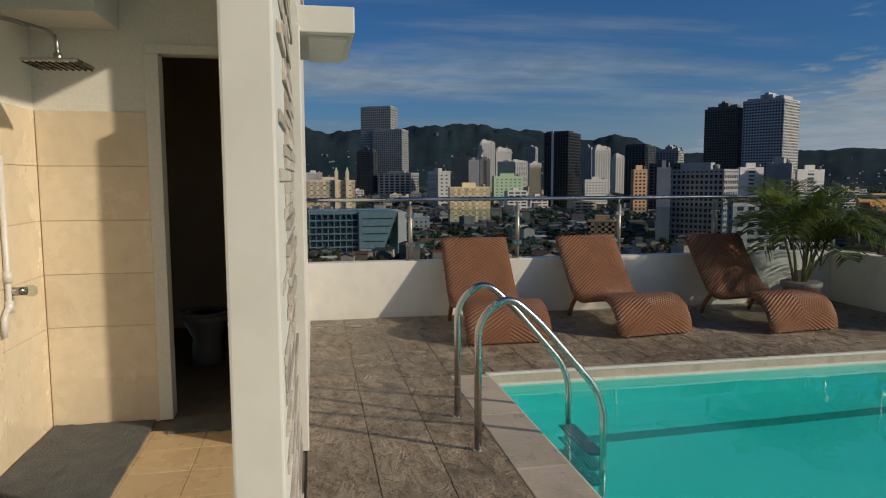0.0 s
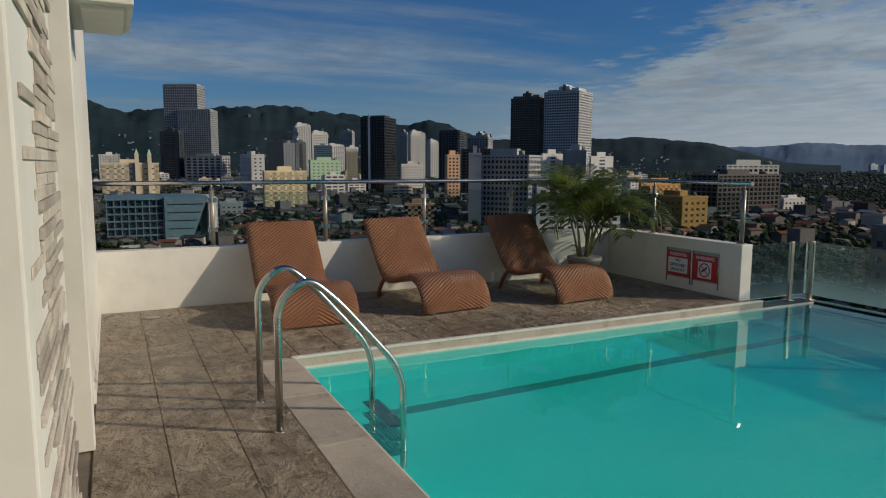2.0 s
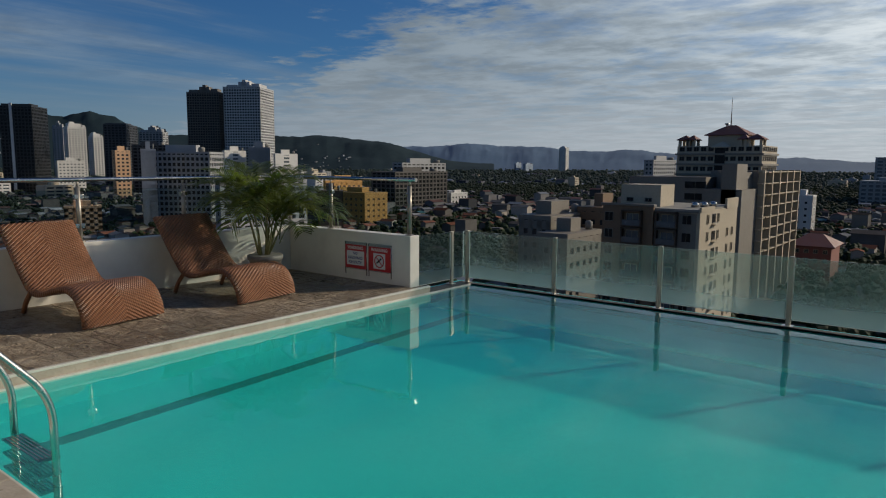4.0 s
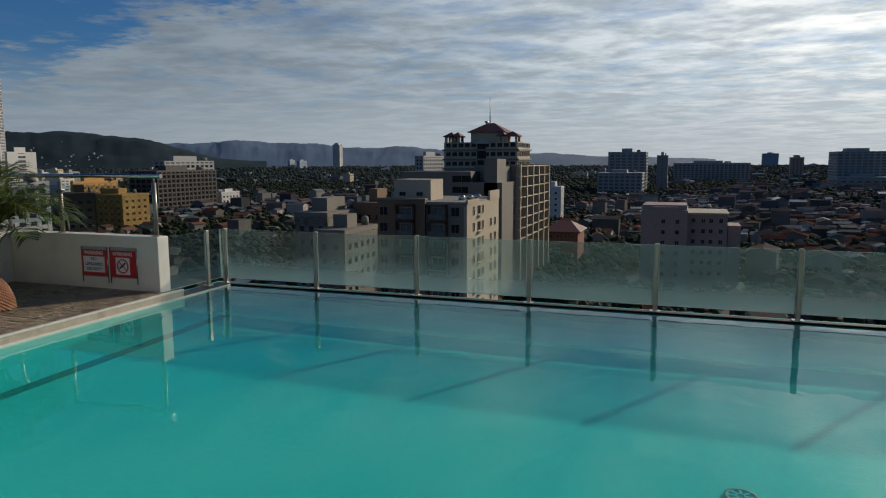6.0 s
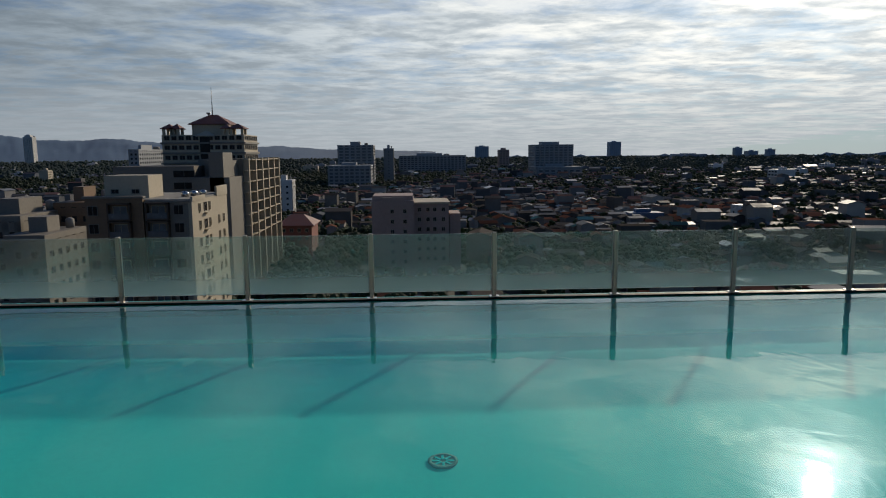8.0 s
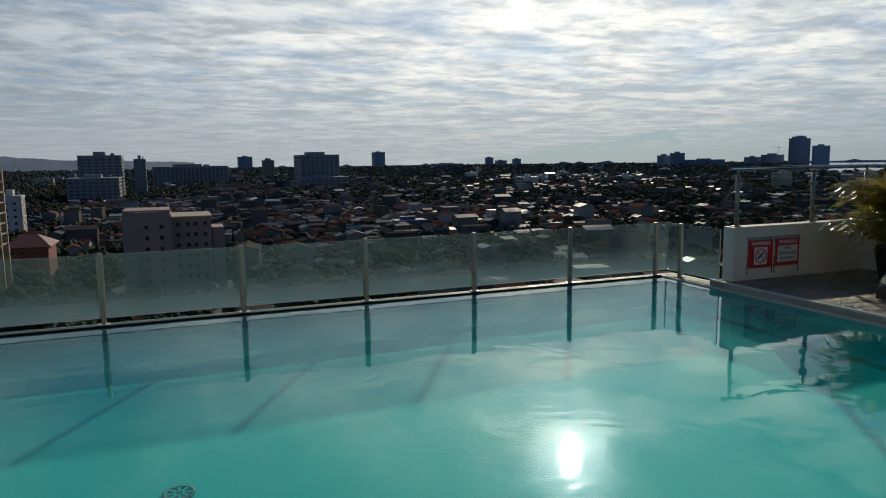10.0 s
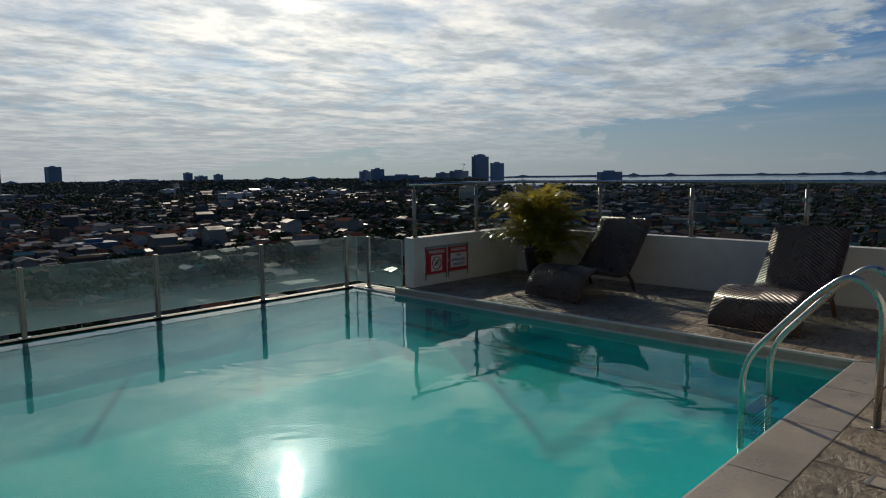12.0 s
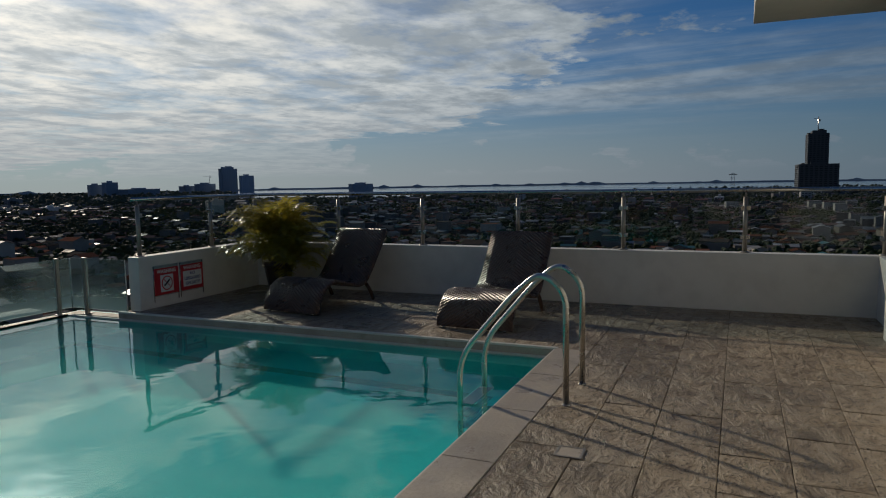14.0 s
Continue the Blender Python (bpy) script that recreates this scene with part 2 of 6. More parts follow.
def glass(name, tint, rough=0.0, frost=0.0):
    m = bpy.data.materials.new(name)
    m.use_nodes = True
    t = m.node_tree
    t.nodes.clear()
    out = t.nodes.new("ShaderNodeOutputMaterial")
    clear, gloss, mixed, fres = (t.nodes.new("ShaderNode" + k) for k in ("BsdfTransparent", "BsdfGlossy", "MixShader", "LayerWeight"))
    clear.inputs[0].default_value = (*tint, 1)
    gloss.inputs["Roughness"].default_value = rough
    facing, power = t.nodes.new("ShaderNodeMath"), t.nodes.new("ShaderNodeMath")
    power.operation, facing.operation = "POWER", "MULTIPLY_ADD"
    t.links.new(fres.outputs["Facing"], power.inputs[0])
    power.inputs[1].default_value = 4.0
    t.links.new(power.outputs[0], facing.inputs[0])
    facing.inputs[1].default_value, facing.inputs[2].default_value = 0.75, 0.03
    body = clear.outputs[0]
    if frost:
        blur, two = t.nodes.new("ShaderNodeBsdfRefraction"), t.nodes.new("ShaderNodeMixShader")
        blur.inputs["Color"].default_value = (*tint, 1)
        blur.inputs["IOR"].default_value, blur.inputs["Roughness"].default_value = 1.05, 0.48
        two.inputs[0].default_value = 0.20
        t.links.new(clear.outputs[0], two.inputs[1])
        t.links.new(blur.outputs[0], two.inputs[2])
        body = two.outputs[0]
        veil, tr, both, noise_, geo, ramp, sep, mth = (t.nodes.new("ShaderNode" + k) for k in ("BsdfDiffuse", "BsdfTranslucent", "AddShader", "TexNoise", "NewGeometry", "MapRange", "SeparateXYZ", "MixShader"))
        veil.inputs[0].default_value = (0.26, 0.38, 0.42, 1)
        tr.inputs[0].default_value = (0.34, 0.52, 0.58, 1)
        noise_.inputs["Scale"].default_value, noise_.inputs["Detail"].default_value = 2.5, 5
        t.links.new(geo.outputs["Position"], noise_.inputs["Vector"])
        t.links.new(noise_.outputs["Fac"], ramp.inputs[0])
        ramp.inputs[1].default_value, ramp.inputs[2].default_value = 0.3, 0.7
        ramp.inputs[3].default_value, ramp.inputs[4].default_value = frost * 0.6, frost * 1.2
        foot, spray = t.nodes.new("ShaderNodeMapRange"), t.nodes.new("ShaderNodeMath")
        foot.interpolation_type, spray.operation = "SMOOTHSTEP", "ADD"
        t.links.new(geo.outputs["Position"], sep.inputs[0])
        t.links.new(sep.outputs[2], foot.inputs[0])
        for i, q in enumerate((0.34, -0.04, 0.0, 0.21)):
            foot.inputs[i + 1].default_value = q
        t.links.new(ramp.outputs[0], spray.inputs[0])
        t.links.new(foot.outputs[0], spray.inputs[1])
        half = t.nodes.new("ShaderNodeMixShader")
        half.inputs[0].default_value = 0.65
        t.links.new(veil.outputs[0], half.inputs[1])
        t.links.new(tr.outputs[0], half.inputs[2])
        t.links.new(spray.outputs[0], mth.inputs[0])
        t.links.new(body, mth.inputs[1])
        t.links.new(half.outputs[0], mth.inputs[2])
        body = mth.outputs[0]
    t.links.new(facing.outputs[0], mixed.inputs[0])
    t.links.new(body, mixed.inputs[1])
    t.links.new(gloss.outputs[0], mixed.inputs[2])
    t.links.new(mixed.outputs[0], out.inputs[0])
    return m


def water_material():
    m = bpy.data.materials.new("pool_water")
    m.use_nodes = True
    t = m.node_tree
    t.nodes.clear()
    out = t.nodes.new("ShaderNodeOutputMaterial")
    refr, gloss, mixed, fres = (t.nodes.new("ShaderNode" + k) for k in ("BsdfRefraction", "BsdfGlossy", "MixShader", "Fresnel"))
    refr.inputs["Color"].default_value = (0.40, 1.0, 0.98, 1)
    refr.inputs["IOR"].default_value, refr.inputs["Roughness"].default_value = 1.33, 0.0
    gloss.inputs["Roughness"].default_value, gloss.inputs["Color"].default_value = 0.022, (0.88, 0.98, 1.0, 1)
    fres.inputs[0].default_value = 1.37
    geo, bn = t.nodes.new("ShaderNodeNewGeometry"), t.nodes.new("ShaderNodeBump")
    last = None
    for s, amount, dist in ((0.6, 0.022, 0.6), (1.9, 0.0055, 1.6), (7.0, 0.0002, 1.2)):
        n, mul = t.nodes.new("ShaderNodeTexNoise"), t.nodes.new("ShaderNodeMath")
        n.inputs["Scale"].default_value, n.inputs["Detail"].default_value, n.inputs["Distortion"].default_value = s, 1.5, dist
        t.links.new(geo.outputs["Position"], n.inputs["Vector"])
        mul.operation = "MULTIPLY_ADD"
        t.links.new(n.outputs["Fac"], mul.inputs[0])
        mul.inputs[1].default_value = amount
        if last:
            t.links.new(last, mul.inputs[2])
        last = mul.outputs[0]
    t.links.new(last, bn.inputs["Height"])
    bn.inputs["Strength"].default_value, bn.inputs["Distance"].default_value = 1.0, 0.35
    milk, body = t.nodes.new("ShaderNodeBsdfDiffuse"), t.nodes.new("ShaderNodeMixShader")
    milk.inputs[0].default_value = (0.008, 0.54, 0.56, 1)
    body.inputs[0].default_value = 0.16
    t.links.new(refr.outputs[0], body.inputs[1])
    t.links.new(milk.outputs[0], body.inputs[2])
    for n in (refr, gloss, fres):
        t.links.new(bn.outputs[0], n.inputs["Normal"])
    t.links.new(fres.outputs[0], mixed.inputs[0])
    t.links.new(body.outputs[0], mixed.inputs[1])
    t.links.new(gloss.outputs[0], mixed.inputs[2])
    t.links.new(mixed.outputs[0], out.inputs[0])
    return m


def woven(name, a, b, rough=0.5):
    """Flat rattan bands woven in a herringbone that meets along the middle; follows the mesh's own map."""
    m = surface(name, a, b, 6, rough, bump=0.0, fine=140)
    t = m.node_tree
    p = t.nodes["Principled BSDF"]
    uv, sep = t.nodes.new("ShaderNodeUVMap"), t.nodes.new("ShaderNodeSeparateXYZ")
    t.links.new(uv.outputs[0], sep.inputs[0])

    def mth(op, *v):
        n = t.nodes.new("ShaderNodeMath")
        n.operation = op
        for i, q in enumerate(v):
            if isinstance(q, (int, float)):
                n.inputs[i].default_value = q
            else:
                t.links.new(q, n.inputs[i])
        return n.outputs[0]

    u, v = mth("ABSOLUTE", mth("SUBTRACT", sep.outputs[0], 0.34)), sep.outputs[1]
    d1 = mth("PINGPONG", mth("ADD", v, mth("MULTIPLY", u, 0.75)), 0.0175)
    d2 = mth("PINGPONG", mth("SUBTRACT", v, mth("MULTIPLY", u, 1.6)), 0.0145)
    height = mth("ADD", mth("MULTIPLY", d1, 43.0), mth("MULTIPLY", d2, 29.0))
    bn = t.nodes.new("ShaderNodeBump")
    bn.inputs["Strength"].default_value, bn.inputs["Distance"].default_value = 0.9, 0.012
    t.links.new(height, bn.inputs["Height"])
    t.links.new(bn.outputs[0], p.inputs["Normal"])
    old = p.inputs["Base Color"].links[0].from_socket
    mx = t.nodes.new("ShaderNodeMix")
    mx.data_type = "RGBA"
    ramp = t.nodes.new("ShaderNodeMapRange")
    t.links.new(height, ramp.inputs[0])
    ramp.inputs[1].default_value, ramp.inputs[2].default_value = 0.05, 0.55
    t.links.new(ramp.outputs[0], mx.inputs[0])
    mx.inputs[6].default_value = (*(q * 0.28 for q in a), 1)
    t.links.new(old, mx.inputs[7])
    t.links.new(mx.outputs[2], p.inputs["Base Color"])
    return m


M_WHITE = surface("white_wall_paint", (0.72, 0.70, 0.64), (0.77, 0.75, 0.69), 0.9, 0.5, bump=0.05, fine=4, blotch=0.06)
M_SHOWER_WALL = surface("cream_wall_paint", (0.79, 0.77, 0.69), (0.84, 0.82, 0.74), 1.0, 0.5, bump=0.06)
M_TILE_WALL = surface("beige_wall_tile", (0.77, 0.64, 0.455), (0.83, 0.715, 0.535), 2.5, 0.25, fine=9, vary=0.04)
M_TILE_FLOOR = surface("tan_floor_tile", (0.66, 0.47, 0.26), (0.72, 0.54, 0.32), 4.0, 0.3, fine=40, vary=0.06)
M_GROUT = surface("dark_joint", (0.15, 0.125, 0.095), (0.24, 0.20, 0.155), 9, 0.85)
M_STONE = cleft_stone("wet_grey_brown_stone", (0.185, 0.140, 0.094), (0.285, 0.226, 0.158), (0.375, 0.310, 0.228), 0.09)
M_COPING = surface("smooth_grey_stone", (0.42, 0.36, 0.285), (0.53, 0.465, 0.38), 5.0, 0.42, bump=0.35, fine=45, vary=0.10, blotch=0.8, rough_vary=0.25)
M_EDGE = surface("pale_pool_edge", (0.42, 0.40, 0.33), (0.52, 0.50, 0.42), 8, 0.5, bump=0.2)
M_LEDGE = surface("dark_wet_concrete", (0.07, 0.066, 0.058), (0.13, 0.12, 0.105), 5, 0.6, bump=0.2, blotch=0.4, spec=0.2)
M_STEEL = surface("brushed_steel", (0.44, 0.43, 0.41), (0.54, 0.53, 0.51), 3, 0.24, 1.0, fine=120)
M_FENCE = surface("weathered_steel", (0.27, 0.25, 0.215), (0.36, 0.335, 0.29), 3, 0.42, 0.6, fine=60)
M_RATTAN = woven("brown_woven_rattan", (0.22, 0.088, 0.038), (0.30, 0.125, 0.055))
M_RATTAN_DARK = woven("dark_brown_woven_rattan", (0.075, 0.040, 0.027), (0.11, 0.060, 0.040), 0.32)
M_POOL = surface("turquoise_pool_plaster", (0.045, 0.53, 0.53), (0.07, 0.61, 0.61), 0.9, 0.6, fine=25)
M_POOLLINE = surface("dark_green_tile", (0.03, 0.16, 0.15), (0.045, 0.20, 0.19), 6, 0.4)
M_WATER = water_material()
M_FROST = glass("hazy_glass", (0.86, 0.955, 0.965), 0.02, 0.035)
M_CLEAR = glass("clear_tinted_glass", (0.80, 0.87, 0.885), 0.0)
# pale edges, and the strips that stand for glints along the pool
M_SIGNWHITE = surface("white_edge_and_glint", (0.62, 0.60, 0.54), (0.74, 0.72, 0.66), 6, 0.45, bump=0.2)
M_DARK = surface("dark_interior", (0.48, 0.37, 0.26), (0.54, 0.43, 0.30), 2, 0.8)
# white porcelain painted grey to stand for the dark of the room
M_PORC = surface("room_shaded_porcelain", (0.22, 0.215, 0.20), (0.26, 0.25, 0.24), 2, 0.2)
M_CLAD = surface("split_stone", (0.36, 0.30, 0.24), (0.58, 0.54, 0.48), 7, 0.75, bump=0.6, fine=60, vary=0.3)
M_MAT = surface("grey_loop_mat", (0.10, 0.105, 0.105), (0.17, 0.175, 0.17), 9, 0.95, bump=1.0, fine=110)
M_PVC = surface("white_plastic", (0.72, 0.70, 0.66), (0.78, 0.76, 0.72), 5, 0.35)
M_POT = surface("grey_clay_pot", (0.20, 0.175, 0.15), (0.30, 0.27, 0.24), 6, 0.6, bump=0.2)
M_POTD = surface("dark_clay_pot", (0.05, 0.035, 0.03), (0.075, 0.05, 0.04), 6, 0.5, bump=0.2)
M_SOIL = surface("soil", (0.05, 0.035, 0.02), (0.09, 0.06, 0.04), 20, 0.95, bump=1.0)
M_STEM = surface("palm_stem", (0.16, 0.17, 0.06), (0.26, 0.22, 0.09), 20, 0.6)
M_LEAF = island(surface("palm_leaf", (0.050, 0.075, 0.012), (0.11, 0.12, 0.022), 4, 0.35), 0.5, 1.7)
M_LEAFY = island(surface("yellow_green_palm_leaf", (0.12, 0.13, 0.015), (0.21, 0.18, 0.025), 4, 0.25), 0.5, 1.5)
M_RED = surface("red_sign_paint", (0.50, 0.025, 0.035), (0.56, 0.035, 0.04), 8, 0.4)
M_SIGNW = surface("white_sign_board", (0.72, 0.72, 0.72), (0.78, 0.78, 0.78), 8, 0.4)
M_BLUE = surface("blue_sign_ink", (0.03, 0.05, 0.20), (0.04, 0.06, 0.24), 8, 0.4)
M_BLACK = surface("black_ink", (0.012, 0.012, 0.012), (0.02, 0.02, 0.02), 8, 0.5)


def leaf_light(m, tint, share):
    """Lets sunlight shine through thin leaves."""
    t = m.node_tree
    p, out = t.nodes["Principled BSDF"], t.nodes["Material Output"]
    tr, mx = t.nodes.new("ShaderNodeBsdfTranslucent"), t.nodes.new("ShaderNodeMixShader")
    tr.inputs[0].default_value = (*tint, 1)
    mx.inputs[0].default_value = share
    t.links.new(p.outputs[0], mx.inputs[1])
    t.links.new(tr.outputs[0], mx.inputs[2])
    t.links.new(mx.outputs[0], out.inputs["Surface"])


leaf_light(M_LEAF, (0.16, 0.24, 0.03), 0.35)
leaf_light(M_LEAFY, (0.50, 0.42, 0.06), 0.5)

# ---- mesh helpers ----


def box(bm, x0, x1, y0, y1, z0, z1, bev=0.0):
    v = [bm.verts.new(p) for p in ((x0, y0, z0), (x1, y0, z0), (x1, y1, z0), (x0, y1, z0), (x0, y0, z1), (x1, y0, z1), (x1, y1, z1), (x0, y1, z1))]
    fs = [bm.faces.new([v[i] for i in q]) for q in ((3, 2, 1, 0), (4, 5, 6, 7), (0, 1, 5, 4), (1, 2, 6, 5), (2, 3, 7, 6), (3, 0, 4, 7))]
    if bev:
        bmesh.ops.bevel(bm, geom=list({e for f in fs for e in f.edges}), offset=bev, segments=2, affect="EDGES", profile=0.6)
    return bm


def cube(x0, x1, y0, y1, z0, z1, bev=0.0):
    return box(bmesh.new(), x0, x1, y0, y1, z0, z1, bev)


def tube(bm, pts, r, n=10, cap=True):
    """A round bar along a line of points; r may be a list."""
    pts = [Vector(p) for p in pts]
    rings = []
    side = None
    for i, p in enumerate(pts):
        d = (pts[min(i + 1, len(pts) - 1)] - pts[max(i - 1, 0)]).normalized()
        if side is None:
            side = d.orthogonal().normalized()
        side = (side - d * side.dot(d)).normalized()
        up = d.cross(side)
        rr = r[i] if isinstance(r, (list, tuple)) else r
        rings.append([bm.verts.new(p + rr * (math.cos(6.2832 * k / n) * side + math.sin(6.2832 * k / n) * up)) for k in range(n)])
    for a, b in zip(rings, rings[1:]):
        for k in range(n):
            f = bm.faces.new((a[k], a[(k + 1) % n], b[(k + 1) % n], b[k]))
            f.smooth = True
    if cap:
        bm.faces.new(rings[0][::-1])
        bm.faces.new(rings[-1])
    return bm


def bar(pts, r, n=10):
    return tube(bmesh.new(), pts, r, n)


def rounded(pts, radius, steps=6):
    """A line of points whose corners are turned into arcs."""
    pts = [Vector(p) for p in pts]
    out = [pts[0]]
    for a, b, c in zip(pts, pts[1:], pts[2:]):
        r = min(radius, (a - b).length * 0.48, (c - b).length * 0.48)
        p, q = b + (a - b).normalized() * r, b + (c - b).normalized() * r
        for k in range(steps + 1):
            s = k / steps
            out.append(p * (1 - s) ** 2 + b * 2 * s * (1 - s) + q * s * s)
    return out + [pts[-1]]


def lathe(bm, prof, n=24, centre=(0, 0)):
    rings = [[bm.verts.new((centre[0] + r * math.cos(6.2832 * k / n), centre[1] + r * math.sin(6.2832 * k / n), z)) for k in range(n)] for r, z in prof]
    for a, b in zip(rings, rings[1:]):
        for k in range(n):
            bm.faces.new((a[k], a[(k + 1) % n], b[(k + 1) % n], b[k])).smooth = True
    if prof[0][0] > 1e-4:
        bm.faces.new(rings[0][::-1])
    if prof[-1][0] > 1e-4:
        bm.faces.new(rings[-1])
    return bm


def mesh_of(name, bm, material):
    me = bpy.data.meshes.new(name)
    bmesh.ops.recalc_face_normals(bm, faces=bm.faces)
    bm.to_mesh(me)
    bm.free()
    for m in (material if isinstance(material, (list, tuple)) else (material,)):
        me.materials.append(m)
    return me


def part(name, bm, material, parent, label=""):
    ob = new(name, bm if isinstance(bm, bpy.types.Mesh) else mesh_of(name, bm, material))
    ob.parent = parent
    return tagged(ob, label) if label else ob


def thing(name, label, category, place=(0, 0, 0), turn=0.0, group="", kind=""):
    ob = new(name)
    ob.empty_display_size = 0.2
    ob.matrix_basis = pose(*place, 0, 0, turn)
    return tagged(ob, label, category, group, kind)


def solid(name, bm, material, label, category="", kind="structure", group=""):
    return tagged(new(name, mesh_of(name, bm, material)), label, category, group, kind)


def piece(name, mesh, parent, m):
    ob = new(name, mesh)
    ob.parent = parent
    ob.matrix_basis = m
    return ob


# ---- the roof deck, its parapets and the pool ----
GROUND = -42.0
PX0, PX1, PY0, PY1 = 1.24, 6.98, -6.33, 4.76
WATER, BOTTOM = -0.085, -0.72
N_FACE, S_FACE, E_FACE = 7.02, -8.52, 6.0
W_SOUTH = -1.36

deck = solid("floor", box(box(box(cube(-1.36, 1.0, S_FACE, N_FACE, -0.40, -0.0085), 1.0, E_FACE + 0.2, PY1 + 0.02, N_FACE, -0.40, -0.0085), 1.0, E_FACE + 0.2, S_FACE, PY0 - 0.02, -0.40, -0.0085), -4.5, -1.36, S_FACE, 4.6, -0.40, -0.0085), M_GROUT, "dark mortar bed under the stone deck tiles")

# parapets
wall_north = solid("wall_north", cube(-0.28, 6.2, N_FACE, N_FACE + 0.16, -1.5, 0.585, 0.008), M_WHITE, "low white plastered parapet behind the loungers")
wall_east_a = solid("wall_east_north", cube(E_FACE, 6.16, PY1 + 0.14, N_FACE - 0.002, -1.5, 0.587, 0.008), M_WHITE, "low white plastered parapet with warning signs")
wall_south = solid("wall_south", cube(-1.5, 6.2, S_FACE - 0.16, S_FACE, -1.5, 0.600, 0.008), M_WHITE, "low white plastered parapet behind the loungers")
wall_east_b = solid("wall_east_south", cube(E_FACE, 6.16, S_FACE + 0.002, PY0 - 0.14, -1.5, 0.602, 0.008), M_WHITE, "low white plastered parapet with warning signs")

# pool shell: floor, four walls, a stripe round the foot
bm = cube(PX0 - 0.3, PX1 + 0.3, PY0 - 0.3, PY1 + 0.3, BOTTOM - 0.2, BOTTOM)
pool_floor = solid("pool_floor", bm, M_POOL, "turquoise plastered pool floor", "pool")
pool_wall = solid("pool_wall", box(box(box(cube(PX0 - 0.25, PX0, PY0 - 0.25, PY1 + 0.25, BOTTOM, -0.041), PX1, PX1 + 0.12, PY0 - 0.25, PY1 + 0.25, BOTTOM, -0.072), PX0, PX1, PY1, PY1 + 0.25, BOTTOM, -0.073), PX0, PX1, PY0 - 0.25, PY0, BOTTOM, -0.074), M_POOL, "turquoise plastered pool sides")
stripes = solid("pool_stripe", box(box(cube(PX0 + 0.5, PX1 - 0.45, PY1 - 0.62, PY1 - 0.50, BOTTOM, BOTTOM + 0.004), PX0 + 0.5, PX1 - 0.45, PY0 + 0.5, PY0 + 0.62, BOTTOM, BOTTOM + 0.004), PX1 - 0.012, PX1 - 0.004, PY0, PY1, -0.42, -0.34), M_POOLLINE, "dark green tile lines under water")
water = solid("water", bmesh.new(), M_WATER, "calm clear turquoise pool water", "water")
bm = bmesh.new()
vs = [bm.verts.new(p) for p in ((PX0 - 0.02, PY0 - 0.02, WATER), (PX1 + 0.02, PY0 - 0.02, WATER), (PX1 + 0.02, PY1 + 0.02, WATER), (PX0 - 0.02, PY1 + 0.02, WATER))]
bm.faces.new(vs)
bm.to_mesh(water.data)
water.visible_shadow = False

drain = thing("pool_drain", "round dark slotted fitting on the pool floor", "drain", (3.95, -0.66, BOTTOM))
part("ring", lathe(bmesh.new(), [(0.085, 0.0), (0.085, 0.015), (0.064, 0.02), (0.064, 0.01)], 28), M_POT, drain)
for k in range(8):
    part("slot_bar", cube(0.017, 0.068, -0.007, 0.007, 0.004, 0.018, 0.002), M_POOL, drain).matrix_basis = pose(0, 0, 0, 0, 0, 45 * k)

# raised kerb strips between deck and water, and the wet ledge under the glass
for name, ya, sg in (("pool_kerb_north", PY1, 1), ("pool_kerb_south", PY0, -1)):
    lo, hi = sorted((ya + sg * 0.006, ya + sg * 0.022))
    solid(name, cube(PX0 - 0.012, E_FACE + 0.2, lo, hi, -0.40, -0.008, 0.002), M_COPING, "grey stone riser along the pool edge")
    # added white strip in place of the sun's glint on the wet deck edge
    lo, hi = sorted((ya + sg * 0.001, ya + sg * 0.040))
    solid("trim_edge", cube(PX0 - 0.012, E_FACE + 0.2, lo, hi, -0.012, 0.006, 0.003), M_SIGNWHITE, "thin white strip painted as the wet glint on the deck edge")
    lo, hi = sorted((ya - sg * 0.020, ya + sg * 0.008))
    solid("trim_waterline", cube(PX0, PX1, lo, hi, -0.12, -0.070, 0.003), M_SIGNWHITE, "pale waterline ledge")
# pale strip added to paint the lit edge of the coping
solid("trim_edge", cube(PX0 + 0.004, PX0 + 0.016, PY0 - 0.002, PY1 - 0.022, -0.060, -0.002, 0.002), M_SIGNWHITE, "thin pale strip painted as the lit edge of the coping")
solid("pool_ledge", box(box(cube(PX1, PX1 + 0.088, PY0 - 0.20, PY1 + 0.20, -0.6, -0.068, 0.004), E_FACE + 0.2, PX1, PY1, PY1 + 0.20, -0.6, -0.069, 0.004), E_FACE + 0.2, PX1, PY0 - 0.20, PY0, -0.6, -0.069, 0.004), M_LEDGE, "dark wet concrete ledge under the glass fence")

# ---- steel rail with clear panes on the parapets ----


